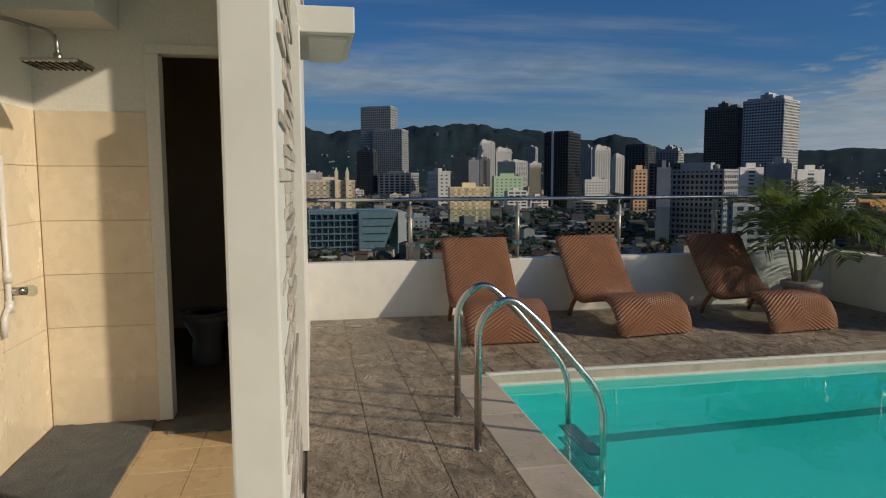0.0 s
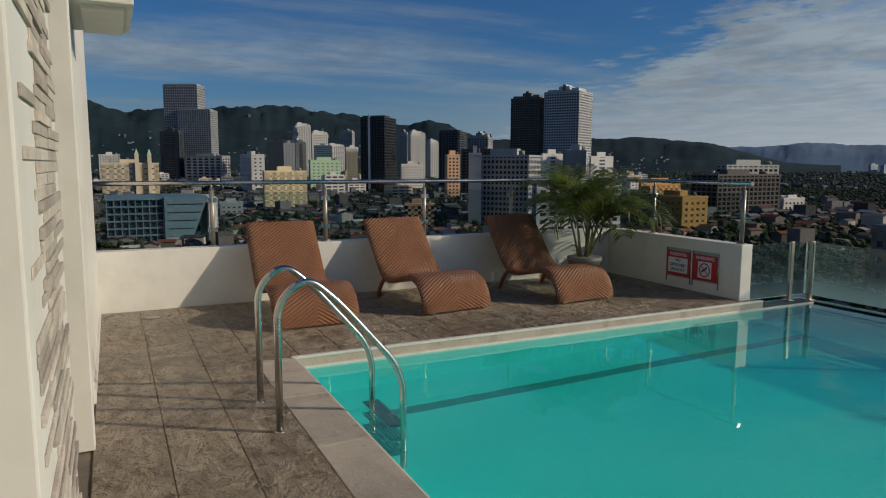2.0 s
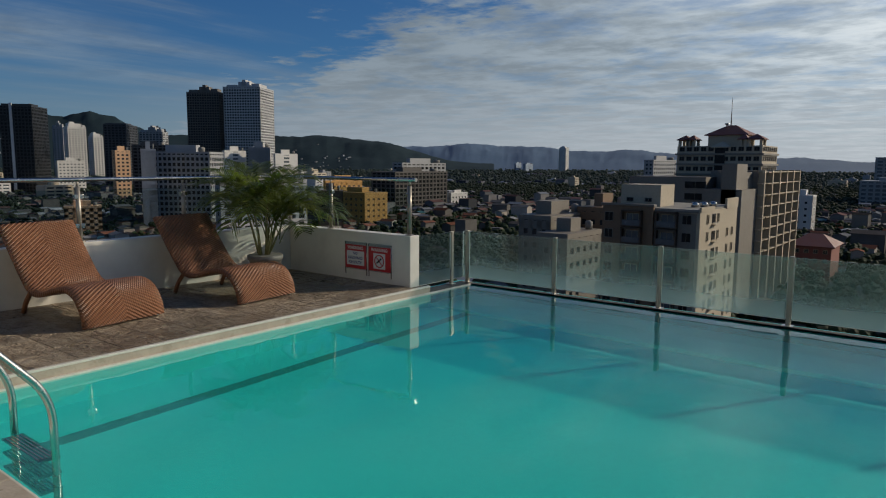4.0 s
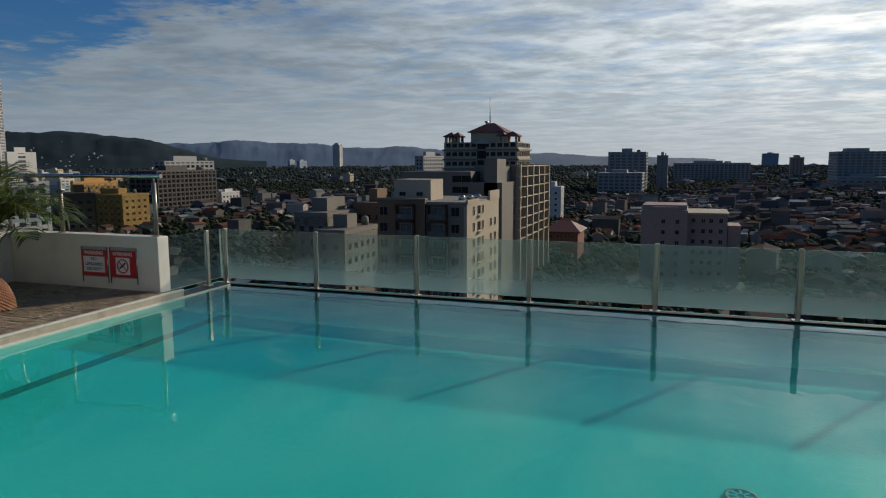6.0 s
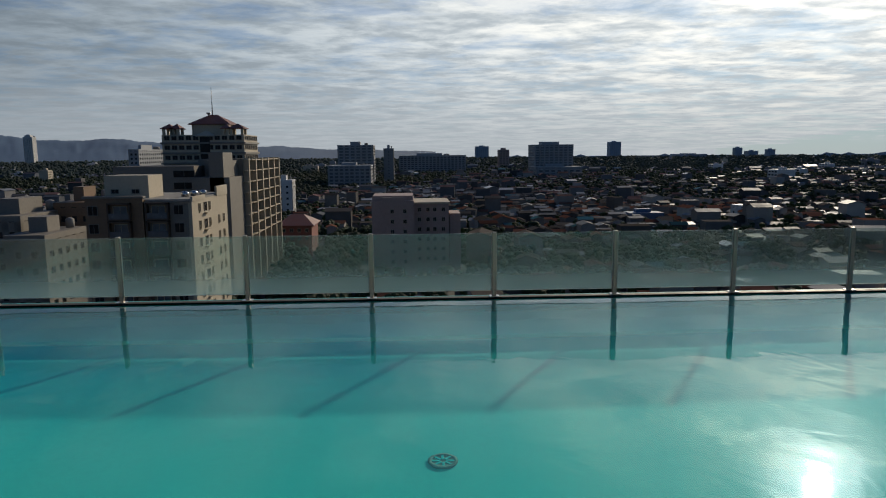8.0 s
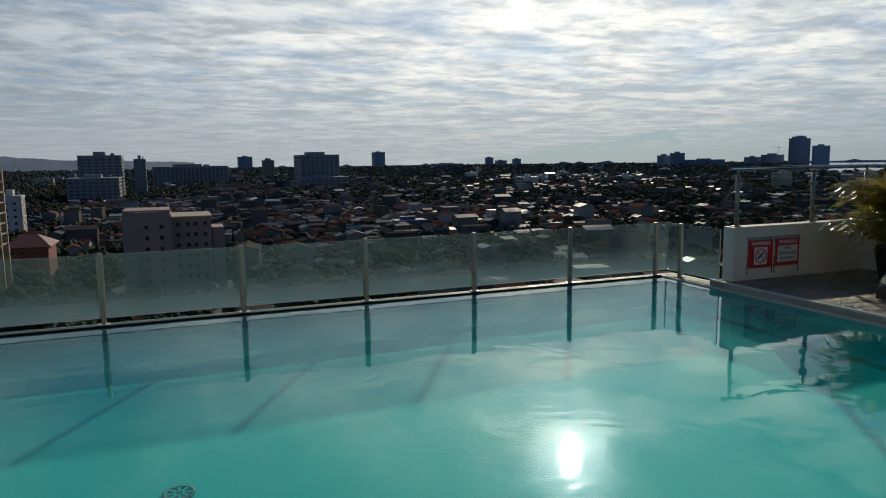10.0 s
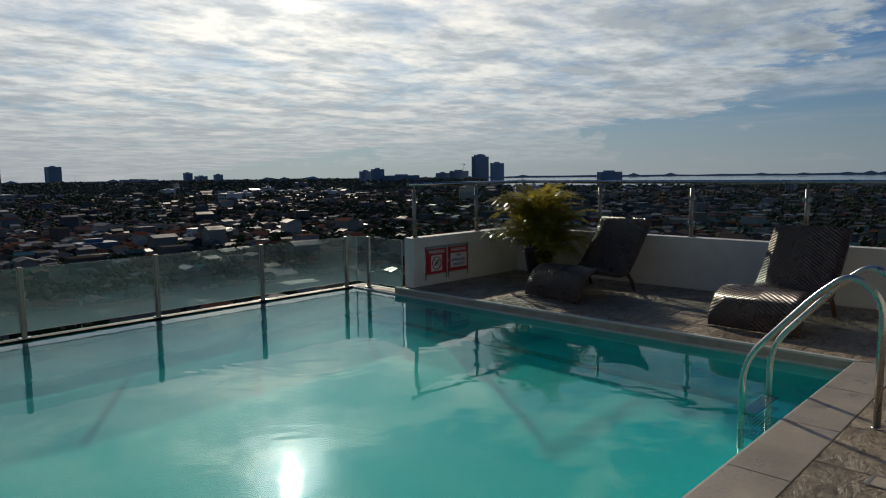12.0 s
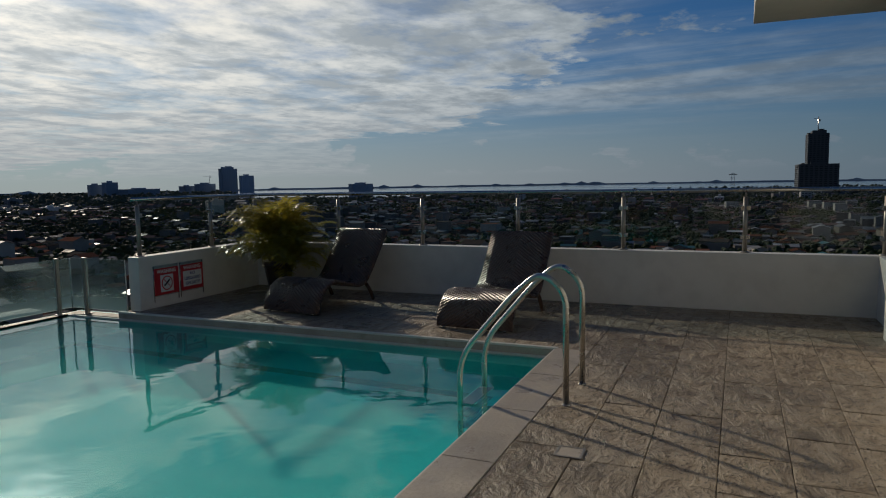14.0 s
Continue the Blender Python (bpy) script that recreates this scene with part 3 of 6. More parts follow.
def parapet_rail(name, posts, top, rail_z, pane_lo, pane_hi, overhang, label):
    """Posts along a line of points with a round handrail over them and a pane in every bay."""
    t = thing(name, label, "railing")
    for p in posts:
        bm = bar([(p[0], p[1], top - 0.002), (p[0], p[1], rail_z - 0.07)], 0.024, 12)
        tube(bm, [(p[0], p[1], rail_z - 0.07), (p[0], p[1], rail_z - 0.012)], 0.010, 8)
        lathe(bm, [(0.052, top), (0.052, top + 0.008), (0.028, top + 0.014)], 16, p)
        part("post", bm, M_FENCE, t)
    for a, b in zip(posts, posts[1:]):
        va, vb = Vector((*a, 0)), Vector((*b, 0))
        d = (vb - va).normalized()
        s = d.cross(Vector((0, 0, 1)))
        p, q = va + d * 0.045, vb - d * 0.045
        bm = bmesh.new()
        c = [bm.verts.new(w + s * o + Vector((0, 0, z))) for z in (pane_lo, pane_hi) for w, o in ((p, -0.005), (q, -0.005), (q, 0.005), (p, 0.005))]
        for f in ((3, 2, 1, 0), (4, 5, 6, 7), (0, 1, 5, 4), (1, 2, 6, 5), (2, 3, 7, 6), (3, 0, 4, 7)):
            bm.faces.new([c[k] for k in f])
        part("pane", bm, M_CLEAR, t, "clear tinted glass pane")
        for w in (p + d * -0.02, q + d * 0.02):
            for z in (pane_lo + 0.07, pane_hi - 0.07):
                part("clamp", cube(w.x - 0.022, w.x + 0.022, w.y - 0.022, w.y + 0.022, z - 0.022, z + 0.022, 0.004), M_STEEL, t)
    line = [(*p, rail_z) for p in posts]
    d0, d1 = (Vector(line[0]) - Vector(line[1])).normalized() * overhang, (Vector(line[-1]) - Vector(line[-2])).normalized() * overhang
    part("handrail", bar(rounded([Vector(line[0]) + d0, *line[1:-1], Vector(line[-1]) + d1], 0.03), 0.023, 12), M_STEEL, t)
    return t


NY, SY, EX = N_FACE + 0.08, S_FACE - 0.08, E_FACE + 0.08
parapet_rail("parapet_railing", [(-0.17, NY), (1.0, NY), (2.17, NY), (3.345, NY), (4.52, NY), (6.08, NY), (EX, 6.30), (EX, PY1 + 0.22)], 0.585, 1.225, 0.68, 1.12, 0.1, "stainless steel railing with clear glass on the parapet")
parapet_rail("parapet_railing", [(-1.42, SY), (-0.18, SY), (1.05, SY), (2.26, SY), (3.50, SY), (4.72, SY), (6.08, SY), (EX, -7.72), (EX, PY0 - 0.24)], 0.60, 1.245, 0.69, 1.13, 0.1, "stainless steel railing with clear glass on the parapet")

# ---- frosted glass fence along the pool's outer edge ----


def glass_fence():
    t = thing("glass_fence", "hazy wet glass fence with steel posts along the pool edge", "glass fence")
    x, z0, z1 = PX1 + 0.06, -0.068, 0.585
    ys = [4.845 - 1.233 * k for k in range(10)]
    spots = [(x, y) for y in ys] + [(6.80, PY1 + 0.16), (6.80, PY0 - 0.10)]
    for p in spots:
        bm = cube(p[0] - 0.024, p[0] + 0.024, p[1] - 0.020, p[1] + 0.020, z0, z1, 0.006)
        post = part("post", bm, M_FENCE, t)
        part("foot_plate", cube(p[0] - 0.05, p[0] + 0.028, p[1] - 0.05, p[1] + 0.05, z0, z0 + 0.008, 0.002), M_STEEL, post)

    def pane(a, b):
        va, vb = Vector((*a, 0)), Vector((*b, 0))
        d = (vb - va).normalized()
        s = d.cross(Vector((0, 0, 1))) * 0.006
        bm = bmesh.new()
        c = [bm.verts.new(w + o + Vector((0, 0, z))) for z in (z0 + 0.062, z1 - 0.012) for w, o in ((va, -s), (vb, -s), (vb, s), (va, s))]
        for f in ((3, 2, 1, 0), (4, 5, 6, 7), (0, 1, 5, 4), (1, 2, 6, 5), (2, 3, 7, 6), (3, 0, 4, 7)):
            bm.faces.new([c[k] for k in f])
        part("pane", bm, M_FROST, t, "hazy glass pane with water marks")
        bm = bmesh.new()
        c = [bm.verts.new(w + o + Vector((0, 0, z))) for z in (z0 + 0.056, z0 + 0.062) for w, o in ((va, -s), (vb, -s), (vb, s), (va, s))]
        for f in ((3, 2, 1, 0), (4, 5, 6, 7), (0, 1, 5, 4), (1, 2, 6, 5), (2, 3, 7, 6), (3, 0, 4, 7)):
            bm.faces.new([c[k] for k in f])
        part("bottom_edge", bm, M_SIGNWHITE, t, "pale ground edge of the glass")
        for end, way in ((va, d), (vb, -d)):
            bm = bmesh.new()
            c = [bm.verts.new(w + o + Vector((0, 0, z))) for z in (z0 + 0.064, z1 - 0.014) for w, o in ((end - way * 0.006, -s), (end - way * 0.0005, -s), (end - way * 0.0005, s), (end - way * 0.006, s))]
            for f in ((3, 2, 1, 0), (4, 5, 6, 7), (0, 1, 5, 4), (1, 2, 6, 5), (2, 3, 7, 6), (3, 0, 4, 7)):
                bm.faces.new([c[k] for k in f])
            part("side_edge", bm, M_SIGNWHITE, t, "pale ground edge of the glass")

    for a, b in zip(ys, ys[1:]):
        pane((x, a - 0.028), (x, b + 0.028))
    pane((x, PY1 + 0.155), (x, ys[0] + 0.028))
    pane((E_FACE + 0.165, PY1 + 0.16), (6.80 - 0.03, PY1 + 0.16))
    pane((6.83, PY1 + 0.16), (x + 0.006, PY1 + 0.16))
    pane((x, ys[-1] - 0.028), (x, PY0 - 0.095))
    pane((E_FACE + 0.165, PY0 - 0.10), (6.80 - 0.03, PY0 - 0.10))
    pane((6.83, PY0 - 0.10), (x + 0.006, PY0 - 0.10))


glass_fence()

# ---- pool ladders ----


def pool_ladder(y0, y1):
    t = thing("pool_ladder", "shiny stainless steel pool ladder with dark treads", "pool ladder", group="pool ladders")
    for y in (y0, y1):
        pts = rounded([(0.835, y, 0.0), (0.835, y, 0.70), (0.99, y, 0.83), (1.16, y, 0.685), (1.54, y, 0.245), (1.54, y, -0.66)], 0.15, 8)
        rail = part("rail", bar(pts, 0.0195, 14), M_STEEL, t)
        part("flange", lathe(bmesh.new(), [(0.026, 0.0), (0.026, 0.004), (0.020, 0.007)], 18, (0.835, y)), M_STEEL, rail)
    lo, hi = min(y0, y1) + 0.02, max(y0, y1) - 0.02
    for z in (-0.088, -0.29, -0.49):
        tread = part("tread", cube(1.465, 1.575, lo, hi, z - 0.03, z, 0.008), M_POOLLINE, t, "dark ribbed plastic tread")
        bm = bmesh.new()
        for k in range(5):
            box(bm, 1.475 + 0.019 * k, 1.482 + 0.019 * k, lo + 0.02, hi - 0.02, z, z + 0.004)
        part("grip_rib", bm, M_STEEL, tread)
    return t


pool_ladder(3.92, 3.40)
pool_ladder(-5.43, -4.96)

# ---- woven loungers ----
LOUNGE = [(0.0, 0.015), (0.02, 0.13), (0.10, 0.255), (0.22, 0.325), (0.36, 0.335), (0.52, 0.30), (0.68, 0.255), (0.80, 0.245), (0.90, 0.275), (0.99, 0.36), (1.10, 0.50), (1.22, 0.66), (1.335, 0.825)]


def smooth_line(pts, steps=5):
    out = []
    for i in range(len(pts) - 1):
        p0, p1, p2, p3 = (Vector((*pts[max(0, min(len(pts) - 1, j))], 0)) for j in (i - 1, i, i + 1, i + 2))
        for k in range(steps):
            s = k / steps
            q = 0.5 * (2 * p1 + (p2 - p0) * s + (2 * p0 - 5 * p1 + 4 * p2 - p3) * s * s + (3 * p1 - p0 - 3 * p2 + p3) * s ** 3)
            out.append((q.x, q.y))
    return out + [pts[-1]]


def build_lounger(rattan, label):
    """Lies along +y from its foot at the origin; 0.68 wide, a little more at the foot."""
    w, th = 0.68, 0.042

    def flare(y):
        return 1.03 + 0.10 * max(0.0, 1 - y / 1.0)

    t = thing("sun_lounger", label, "sun lounger", group="sun loungers")
    line = smooth_line(LOUNGE)

    def sheet(pts, name):
        bm = bmesh.new()
        uvl = bm.loops.layers.uv.new("weave")
        cols = 8
        rows_t, rows_b, run = [], [], 0.0
        for i, (y, z) in enumerate(pts):
            a, b = pts[max(i - 1, 0)], pts[min(i + 1, len(pts) - 1)]
            d = Vector((b[0] - a[0], b[1] - a[1])).normalized()
            n = Vector((-d.y, d.x))
            if i:
                run += math.hypot(y - pts[i - 1][0], z - pts[i - 1][1])
            rt, rb = [], []
            for k in range(cols + 1):
                u = k / cols
                crown = 0.006 * (1 - (2 * u - 1) ** 4)
                rt.append((bm.verts.new((w / 2 + (u - 0.5) * w * flare(y), y + n.x * crown, z + n.y * crown)), u * w, run))
                rb.append((bm.verts.new((w / 2 + (u - 0.5) * w * flare(y), y - n.x * th, max(z - n.y * th, 0.004))), u * w, run))
            rows_t.append(rt)
            rows_b.append(rb)

        def quad(*c):
            f = bm.faces.new([q[0] for q in c])
            f.smooth = True
            for loop, q in zip(f.loops, c):
                loop[uvl].uv = (q[1], q[2])

        for i in range(len(pts) - 1):
            for k in range(cols):
                quad(rows_t[i][k], rows_t[i][k + 1], rows_t[i + 1][k + 1], rows_t[i + 1][k])
                quad(rows_b[i][k + 1], rows_b[i][k], rows_b[i + 1][k], rows_b[i + 1][k + 1])
            for k in (0, cols):
                quad(rows_b[i][k], rows_t[i][k], rows_t[i + 1][k], rows_b[i + 1][k])
        for i in (0, len(pts) - 1):
            for k in range(cols):
                quad(rows_t[i][k], rows_t[i][k + 1], rows_b[i][k + 1], rows_b[i][k])
        part(name, bm, rattan, t)

    cut = [i for i, p in enumerate(line) if p[0] >= 0.84][0]
    sheet(line[:cut + 1], "seat")
    sheet(line[cut:], "backrest")
    for x in (0.03, w - 0.03):
        bm = bar(rounded([(x, 0.80, 0.225), (x, 0.93, 0.24), (x, 1.04, 0.12), (x, 1.09, 0.018)], 0.1), 0.022, 10)
        leg = part("leg", bm, rattan, t)
        part("foot", lathe(bmesh.new(), [(0.014, 0.0), (0.017, 0.012), (0.012, 0.022)], 10, (x, 1.09)), M_STEEL, leg, "small metal foot")
        part("front_foot", lathe(bmesh.new(), [(0.013, 0.0), (0.018, 0.01), (0.012, 0.03)], 10, (x, 0.012)), M_STEEL, t, "small metal foot")
    part("crossbar", bar([(0.03, 0.93, 0.215), (w - 0.03, 0.93, 0.215)], 0.014), rattan, t)
    return t


first = build_lounger(M_RATTAN, "brown woven rattan sun lounger with a raised back")
first.matrix_basis = pose(1.32, 5.61, 0, 0, 0, 0.5)
copy_thing(first, pose(2.73, 5.62, 0, 0, 0, 7))
copy_thing(first, pose(4.17, 5.50, 0, 0, 0, 6.5))
# the south loungers use the darker rattan
second = build_lounger(M_RATTAN_DARK, "dark brown woven sun lounger with a raised back")
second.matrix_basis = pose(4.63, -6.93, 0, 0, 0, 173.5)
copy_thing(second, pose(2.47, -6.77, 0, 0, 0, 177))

# ---- potted palms ----


def frond(bm, base, az, lift, length, droop, leaflets, leaf_len, rnd, wide=0.009):
    """One feather leaf: a bent rib with two rows of narrow leaflets."""
    d, z, p = Vector((math.cos(az), math.sin(az), 0)), lift, Vector(base)
    steps, pts = 12, []
    for k in range(steps + 1):
        pts.append(p.copy())
        a = z - droop * (k / steps) ** 1.5
        p = p + (d * math.cos(a) + Vector((0, 0, math.sin(a)))) * (length / steps)
    tube(bm, pts, [0.007 * (1 - 0.75 * k / steps) for k in range(steps + 1)], 4, False)
    for k in range(leaflets):
        s = 0.25 + 0.75 * k / leaflets
        i = min(int(s * steps), steps - 1)
        q = pts[i].lerp(pts[i + 1], s * steps - i)
        along = (pts[i + 1] - pts[i]).normalized()
        side = along.cross(Vector((0, 0, 1))).normalized()
        up = side.cross(along)
        l = leaf_len * (0.55 + 0.45 * math.sin(3.14 * (0.15 + 0.8 * s))) * rnd.uniform(0.85, 1.1)
        for sg in (-1, 1):
            out = (side * sg * 0.8 + along * 0.62 + up * rnd.uniform(0.1, 0.35)).normalized()
            wdt = along.cross(out).cross(out).normalized() * wide
            m1 = q + out * l * 0.5
            m2 = q + out * l + Vector((0, 0, -0.28 * l))
            v = [bm.verts.new(c) for c in (q - wdt * 0.4, q + wdt * 0.4, m1 + wdt, m1 - wdt, m2)]
            bm.faces.new((v[0], v[1], v[2], v[3]))
            bm.faces.new((v[3], v[2], v[4]))


def potted_palm(place, pot_prof, pot_mat, leaf_mat, label, pot_label, seed, stems, height, spread, length, per_stem, leaf_len, square=False):
    rnd = random.Random(seed)
    t = thing("potted_palm", label, "potted palm", place, group="potted palms")
    pot = part("pot", lathe(bmesh.new(), pot_prof, 4 if square else 28), pot_mat, t, pot_label)
    top = max(z for _, z in pot_prof)
    r = pot_prof[-1][0]
    part("soil", lathe(bmesh.new(), [(r * 0.98, top - 0.06), (r * 0.6, top - 0.04), (0.0, top - 0.035)], 16), M_SOIL, pot)
    leaves = bmesh.new()
    for _ in range(stems):
        a, q = rnd.uniform(0, 6.28), rnd.uniform(0, 0.09)
        h = rnd.uniform(0.25, 1.0) * height
        lean = rnd.uniform(0.02, 0.16) * spread
        b = Vector((q * math.cos(a), q * math.sin(a), top - 0.05))
        tip = b + Vector((lean * math.cos(a), lean * math.sin(a), h))
        part("stem", bar([b, b.lerp(tip, 0.5) + Vector((0.01, 0, 0)), tip], [0.016, 0.013, 0.009], 6), M_STEM, t)
        for k in range(per_stem):
            frond(leaves, tip + Vector((0, 0, -0.05 * k)), a + 2.4 * k + rnd.uniform(-0.4, 0.4), rnd.uniform(0.30, 1.40) if square else rnd.uniform(0.5, 1.35), length * rnd.uniform(0.7, 1.1), rnd.uniform(0.8, 1.7) if square else rnd.uniform(1.1, 2.2), 24, leaf_len, rnd, 0.0065 if square else 0.009)
    crown = part("crown", leaves, leaf_mat, t, "arching feathery fronds")
    return t


potted_palm((5.14, 6.42, 0), [(0.13, 0.0), (0.15, 0.02), (0.185, 0.27), (0.205, 0.28), (0.205, 0.33), (0.18, 0.33)], M_POT, M_LEAF, "green areca palm in a grey-brown round pot in the parapet corner", "grey-brown round pot", 12, 10, 0.72, 1.6, 0.90, 4, 0.36)
potted_palm((5.25, -7.98, 0), [(0.13, 0.0), (0.15, 0.02), (0.23, 0.36), (0.25, 0.37), (0.25, 0.42), (0.22, 0.42)], M_POTD, M_LEAFY, "bushy yellow-green palm in a dark tapered pot", "dark tapered square pot", 9, 24, 0.58, 1.5, 0.56, 6, 0.22, True)

# ---- warning signs ----


def text_mesh(body, size, material, parent, m, label=""):
    cu = bpy.data.curves.new("lettering", "FONT")
    cu.body, cu.size, cu.align_x, cu.align_y, cu.extrude = body, size, "CENTER", "CENTER", 0.0006
    cu.offset = size * 0.022
    tmp = bpy.data.objects.new("lettering", cu)
    scene.collection.objects.link(tmp)
    me = bpy.data.meshes.new_from_object(tmp.evaluated_get(bpy.context.evaluated_depsgraph_get()))
    bpy.data.objects.remove(tmp)
    me.materials.clear()
    me.materials.append(material)
    ob = new("lettering", me)
    ob.parent, ob.matrix_basis = parent, m
    return tagged(ob, label) if label else ob


def warning_sign(yc, z0, z1, w, dive):
    """On a parapet face that looks to -x."""
    t = thing("warning_sign", ("red and white no-diving warning sign" if dive else "red and white no-lifeguard warning sign") + " on the white parapet", "sign", (E_FACE, yc, 0), -90, "warning signs")
    h = z1 - z0
    part("board", cube(-w / 2, w / 2, -0.016, -0.010, z0, z1, 0.002), M_RED, t, "red board")
    part("clear_cover", cube(-w / 2 - 0.012, w / 2 + 0.012, -0.0095, -0.0065, z0 - 0.012, z1 + 0.035), M_CLEAR, t)
    for x in (-w / 2 - 0.004, w / 2 + 0.004):
        part("hanger", bar([(x, -0.006, z0 - 0.075), (x, -0.006, z1 + 0.03)], 0.006, 8), M_STEEL, t)
    text_mesh("WARNING", h * 0.19, M_SIGNW, t, pose(0, -0.017, z1 - h * 0.13, 90, 0, 0))
    if dive:
        part("panel", cube(-w * 0.27, w * 0.27, -0.0185, -0.0165, z0 + h * 0.10, z0 + h * 0.74, 0.0005), M_SIGNW, t, "white field")
        bm = bmesh.new()
        zc, r = z0 + h * 0.42, h * 0.25
        tube(bm, [(r * math.cos(a * 0.1963), -0.019, zc + r * math.sin(a * 0.1963)) for a in range(33)], 0.007, 6)
        part("ring", bm, M_RED, t, "red ring with a bar")
        part("bar", bar([(-r * 0.7, -0.0195, zc + r * 0.7), (r * 0.7, -0.0195, zc - r * 0.7)], 0.005, 6), M_RED, t)
        part("pictogram", bar(rounded([(-r * 0.55, -0.0185, zc - r * 0.35), (0, -0.0185, zc + r * 0.05), (r * 0.5, -0.0185, zc + r * 0.5)], 0.03), 0.010, 6), M_BLACK, t)
    else:
        part("panel", cube(-w * 0.42, w * 0.42, -0.0185, -0.0165, z0 + h * 0.14, z0 + h * 0.74, 0.0005), M_SIGNW, t, "white field")
        for k, s in enumerate(("NO", "LIFEGUARD", "ON DUTY")):
            text_mesh(s, h * 0.165, M_BLUE, t, pose(0, -0.0192, z0 + h * (0.635 - 0.19 * k), 90, 0, 0))
    return t


warning_sign(5.77, 0.135, 0.425, 0.355, False)
warning_sign(5.37, 0.135, 0.425, 0.355, True)
warning_sign(-6.85, 0.135, 0.445, 0.36, True)
warning_sign(-7.255, 0.135, 0.445, 0.36, False)

# ---- the shower block and the building along the deck ----
XE, XI, TOP = -0.06, -0.16, 2.86
BACK, LEFT = 4.23, -1.52

partition = solid("wall_partition", cube(XI, XE, 1.35, 2.44, 0.0, TOP, 0.006), M_WHITE, "white rendered end of a thin partition wall")
solid("wall_block", box(box(cube(XI, XE, 3.62, N_FACE - 0.002, 0.0, TOP), XI, XE - 0.004, 2.44, 3.62, 2.62, TOP), XE, XE + 0.012, 4.3, N_FACE - 0.004, 0.0, 0.09), M_WHITE, "white rendered outer wall of the shower block")
solid("trim_pilaster", cube(XI - 0.01, XE + 0.018, 3.56, 3.66, 0.0, 2.20, 0.006), M_WHITE, "white rendered pilaster beside the shower entrance")
solid("trim_hood", box(cube(XE, 0.24, 3.70, 4.55, 2.19, 2.325, 0.006), 0.0, 0.20, 3.78, 4.47, 2.165, 2.19, 0.004), M_WHITE, "white concrete hood jutting from the wall")
solid("wall_shower_back", box(box(cube(LEFT, -0.860, BACK, BACK + 0.1, 0.0, TOP), -0.860, -0.19, BACK, BACK + 0.1, 2.145, TOP), -0.19, XI, BACK, BACK + 0.1, 0.0, TOP), M_SHOWER_WALL, "cream wall with a doorway")
solid("wall_shower_left", cube(LEFT - 0.12, LEFT, -0.2, N_FACE, 0.0, TOP), M_SHOWER_WALL, "cream wall of the shower")
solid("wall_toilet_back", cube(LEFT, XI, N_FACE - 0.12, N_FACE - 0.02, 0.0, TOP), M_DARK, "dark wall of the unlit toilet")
solid("ceiling", box(cube(-4.5, XE + 0.02, 1.30, N_FACE + 0.1, TOP, TOP + 0.18), -4.5, -0.20, -8.0, 1.296, TOP - 0.075, TOP + 0.18), M_WHITE, "white roof slab over shower and walkway")
solid("trim_soffit", cube(LEFT, -1.05, 3.80, BACK - 0.002, 2.27, TOP, 0.004), M_SHOWER_WALL, "cream boxed beam under the ceiling")
solid("wall_west", cube(-1.42, -1.26, -7.56, -0.2, 0.0, TOP - 0.075), M_WHITE, "white rendered wall along the deck")
solid("wall_west_low", cube(-1.52, -1.36, S_FACE, -7.562, -1.5, 0.598, 0.008), M_WHITE, "low white plastered parapet")
solid("wall_building", box(cube(-4.5, 6.16, S_FACE - 0.15, N_FACE + 0.15, GROUND, -1.5), 6.16, PX1 + 0.16, PY0 - 0.2, PY1 + 0.2, GROUND, -0.6), M_WHITE, "white rendered storeys below the roof deck")

door_1 = thing("door_1", "cream painted door frame of an open, dark toilet", "door frame", kind="structure")
for nm, b6 in (("jamb", (-0.922, -0.846, BACK - 0.02, BACK + 0.105, 0.0, 2.145)), ("jamb", (-0.215, -0.165, BACK - 0.02, BACK + 0.105, 0.0, 2.145)), ("lintel", (-0.922, -0.165, BACK - 0.02, BACK + 0.105, 2.147, 2.20))):
    part(nm, cube(*b6, 0.004), M_SHOWER_WALL, door_1)


def toilet():
    t = thing("toilet", "white porcelain toilet, its colour darkened for the dark room", "toilet", (-0.84, 5.55, 0))
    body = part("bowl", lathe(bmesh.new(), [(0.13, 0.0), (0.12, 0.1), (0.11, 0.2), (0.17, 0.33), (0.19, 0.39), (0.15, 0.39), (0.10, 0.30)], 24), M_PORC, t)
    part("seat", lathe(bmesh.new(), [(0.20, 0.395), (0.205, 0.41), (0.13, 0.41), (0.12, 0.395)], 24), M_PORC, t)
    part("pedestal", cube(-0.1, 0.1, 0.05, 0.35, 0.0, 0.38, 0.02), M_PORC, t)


toilet()


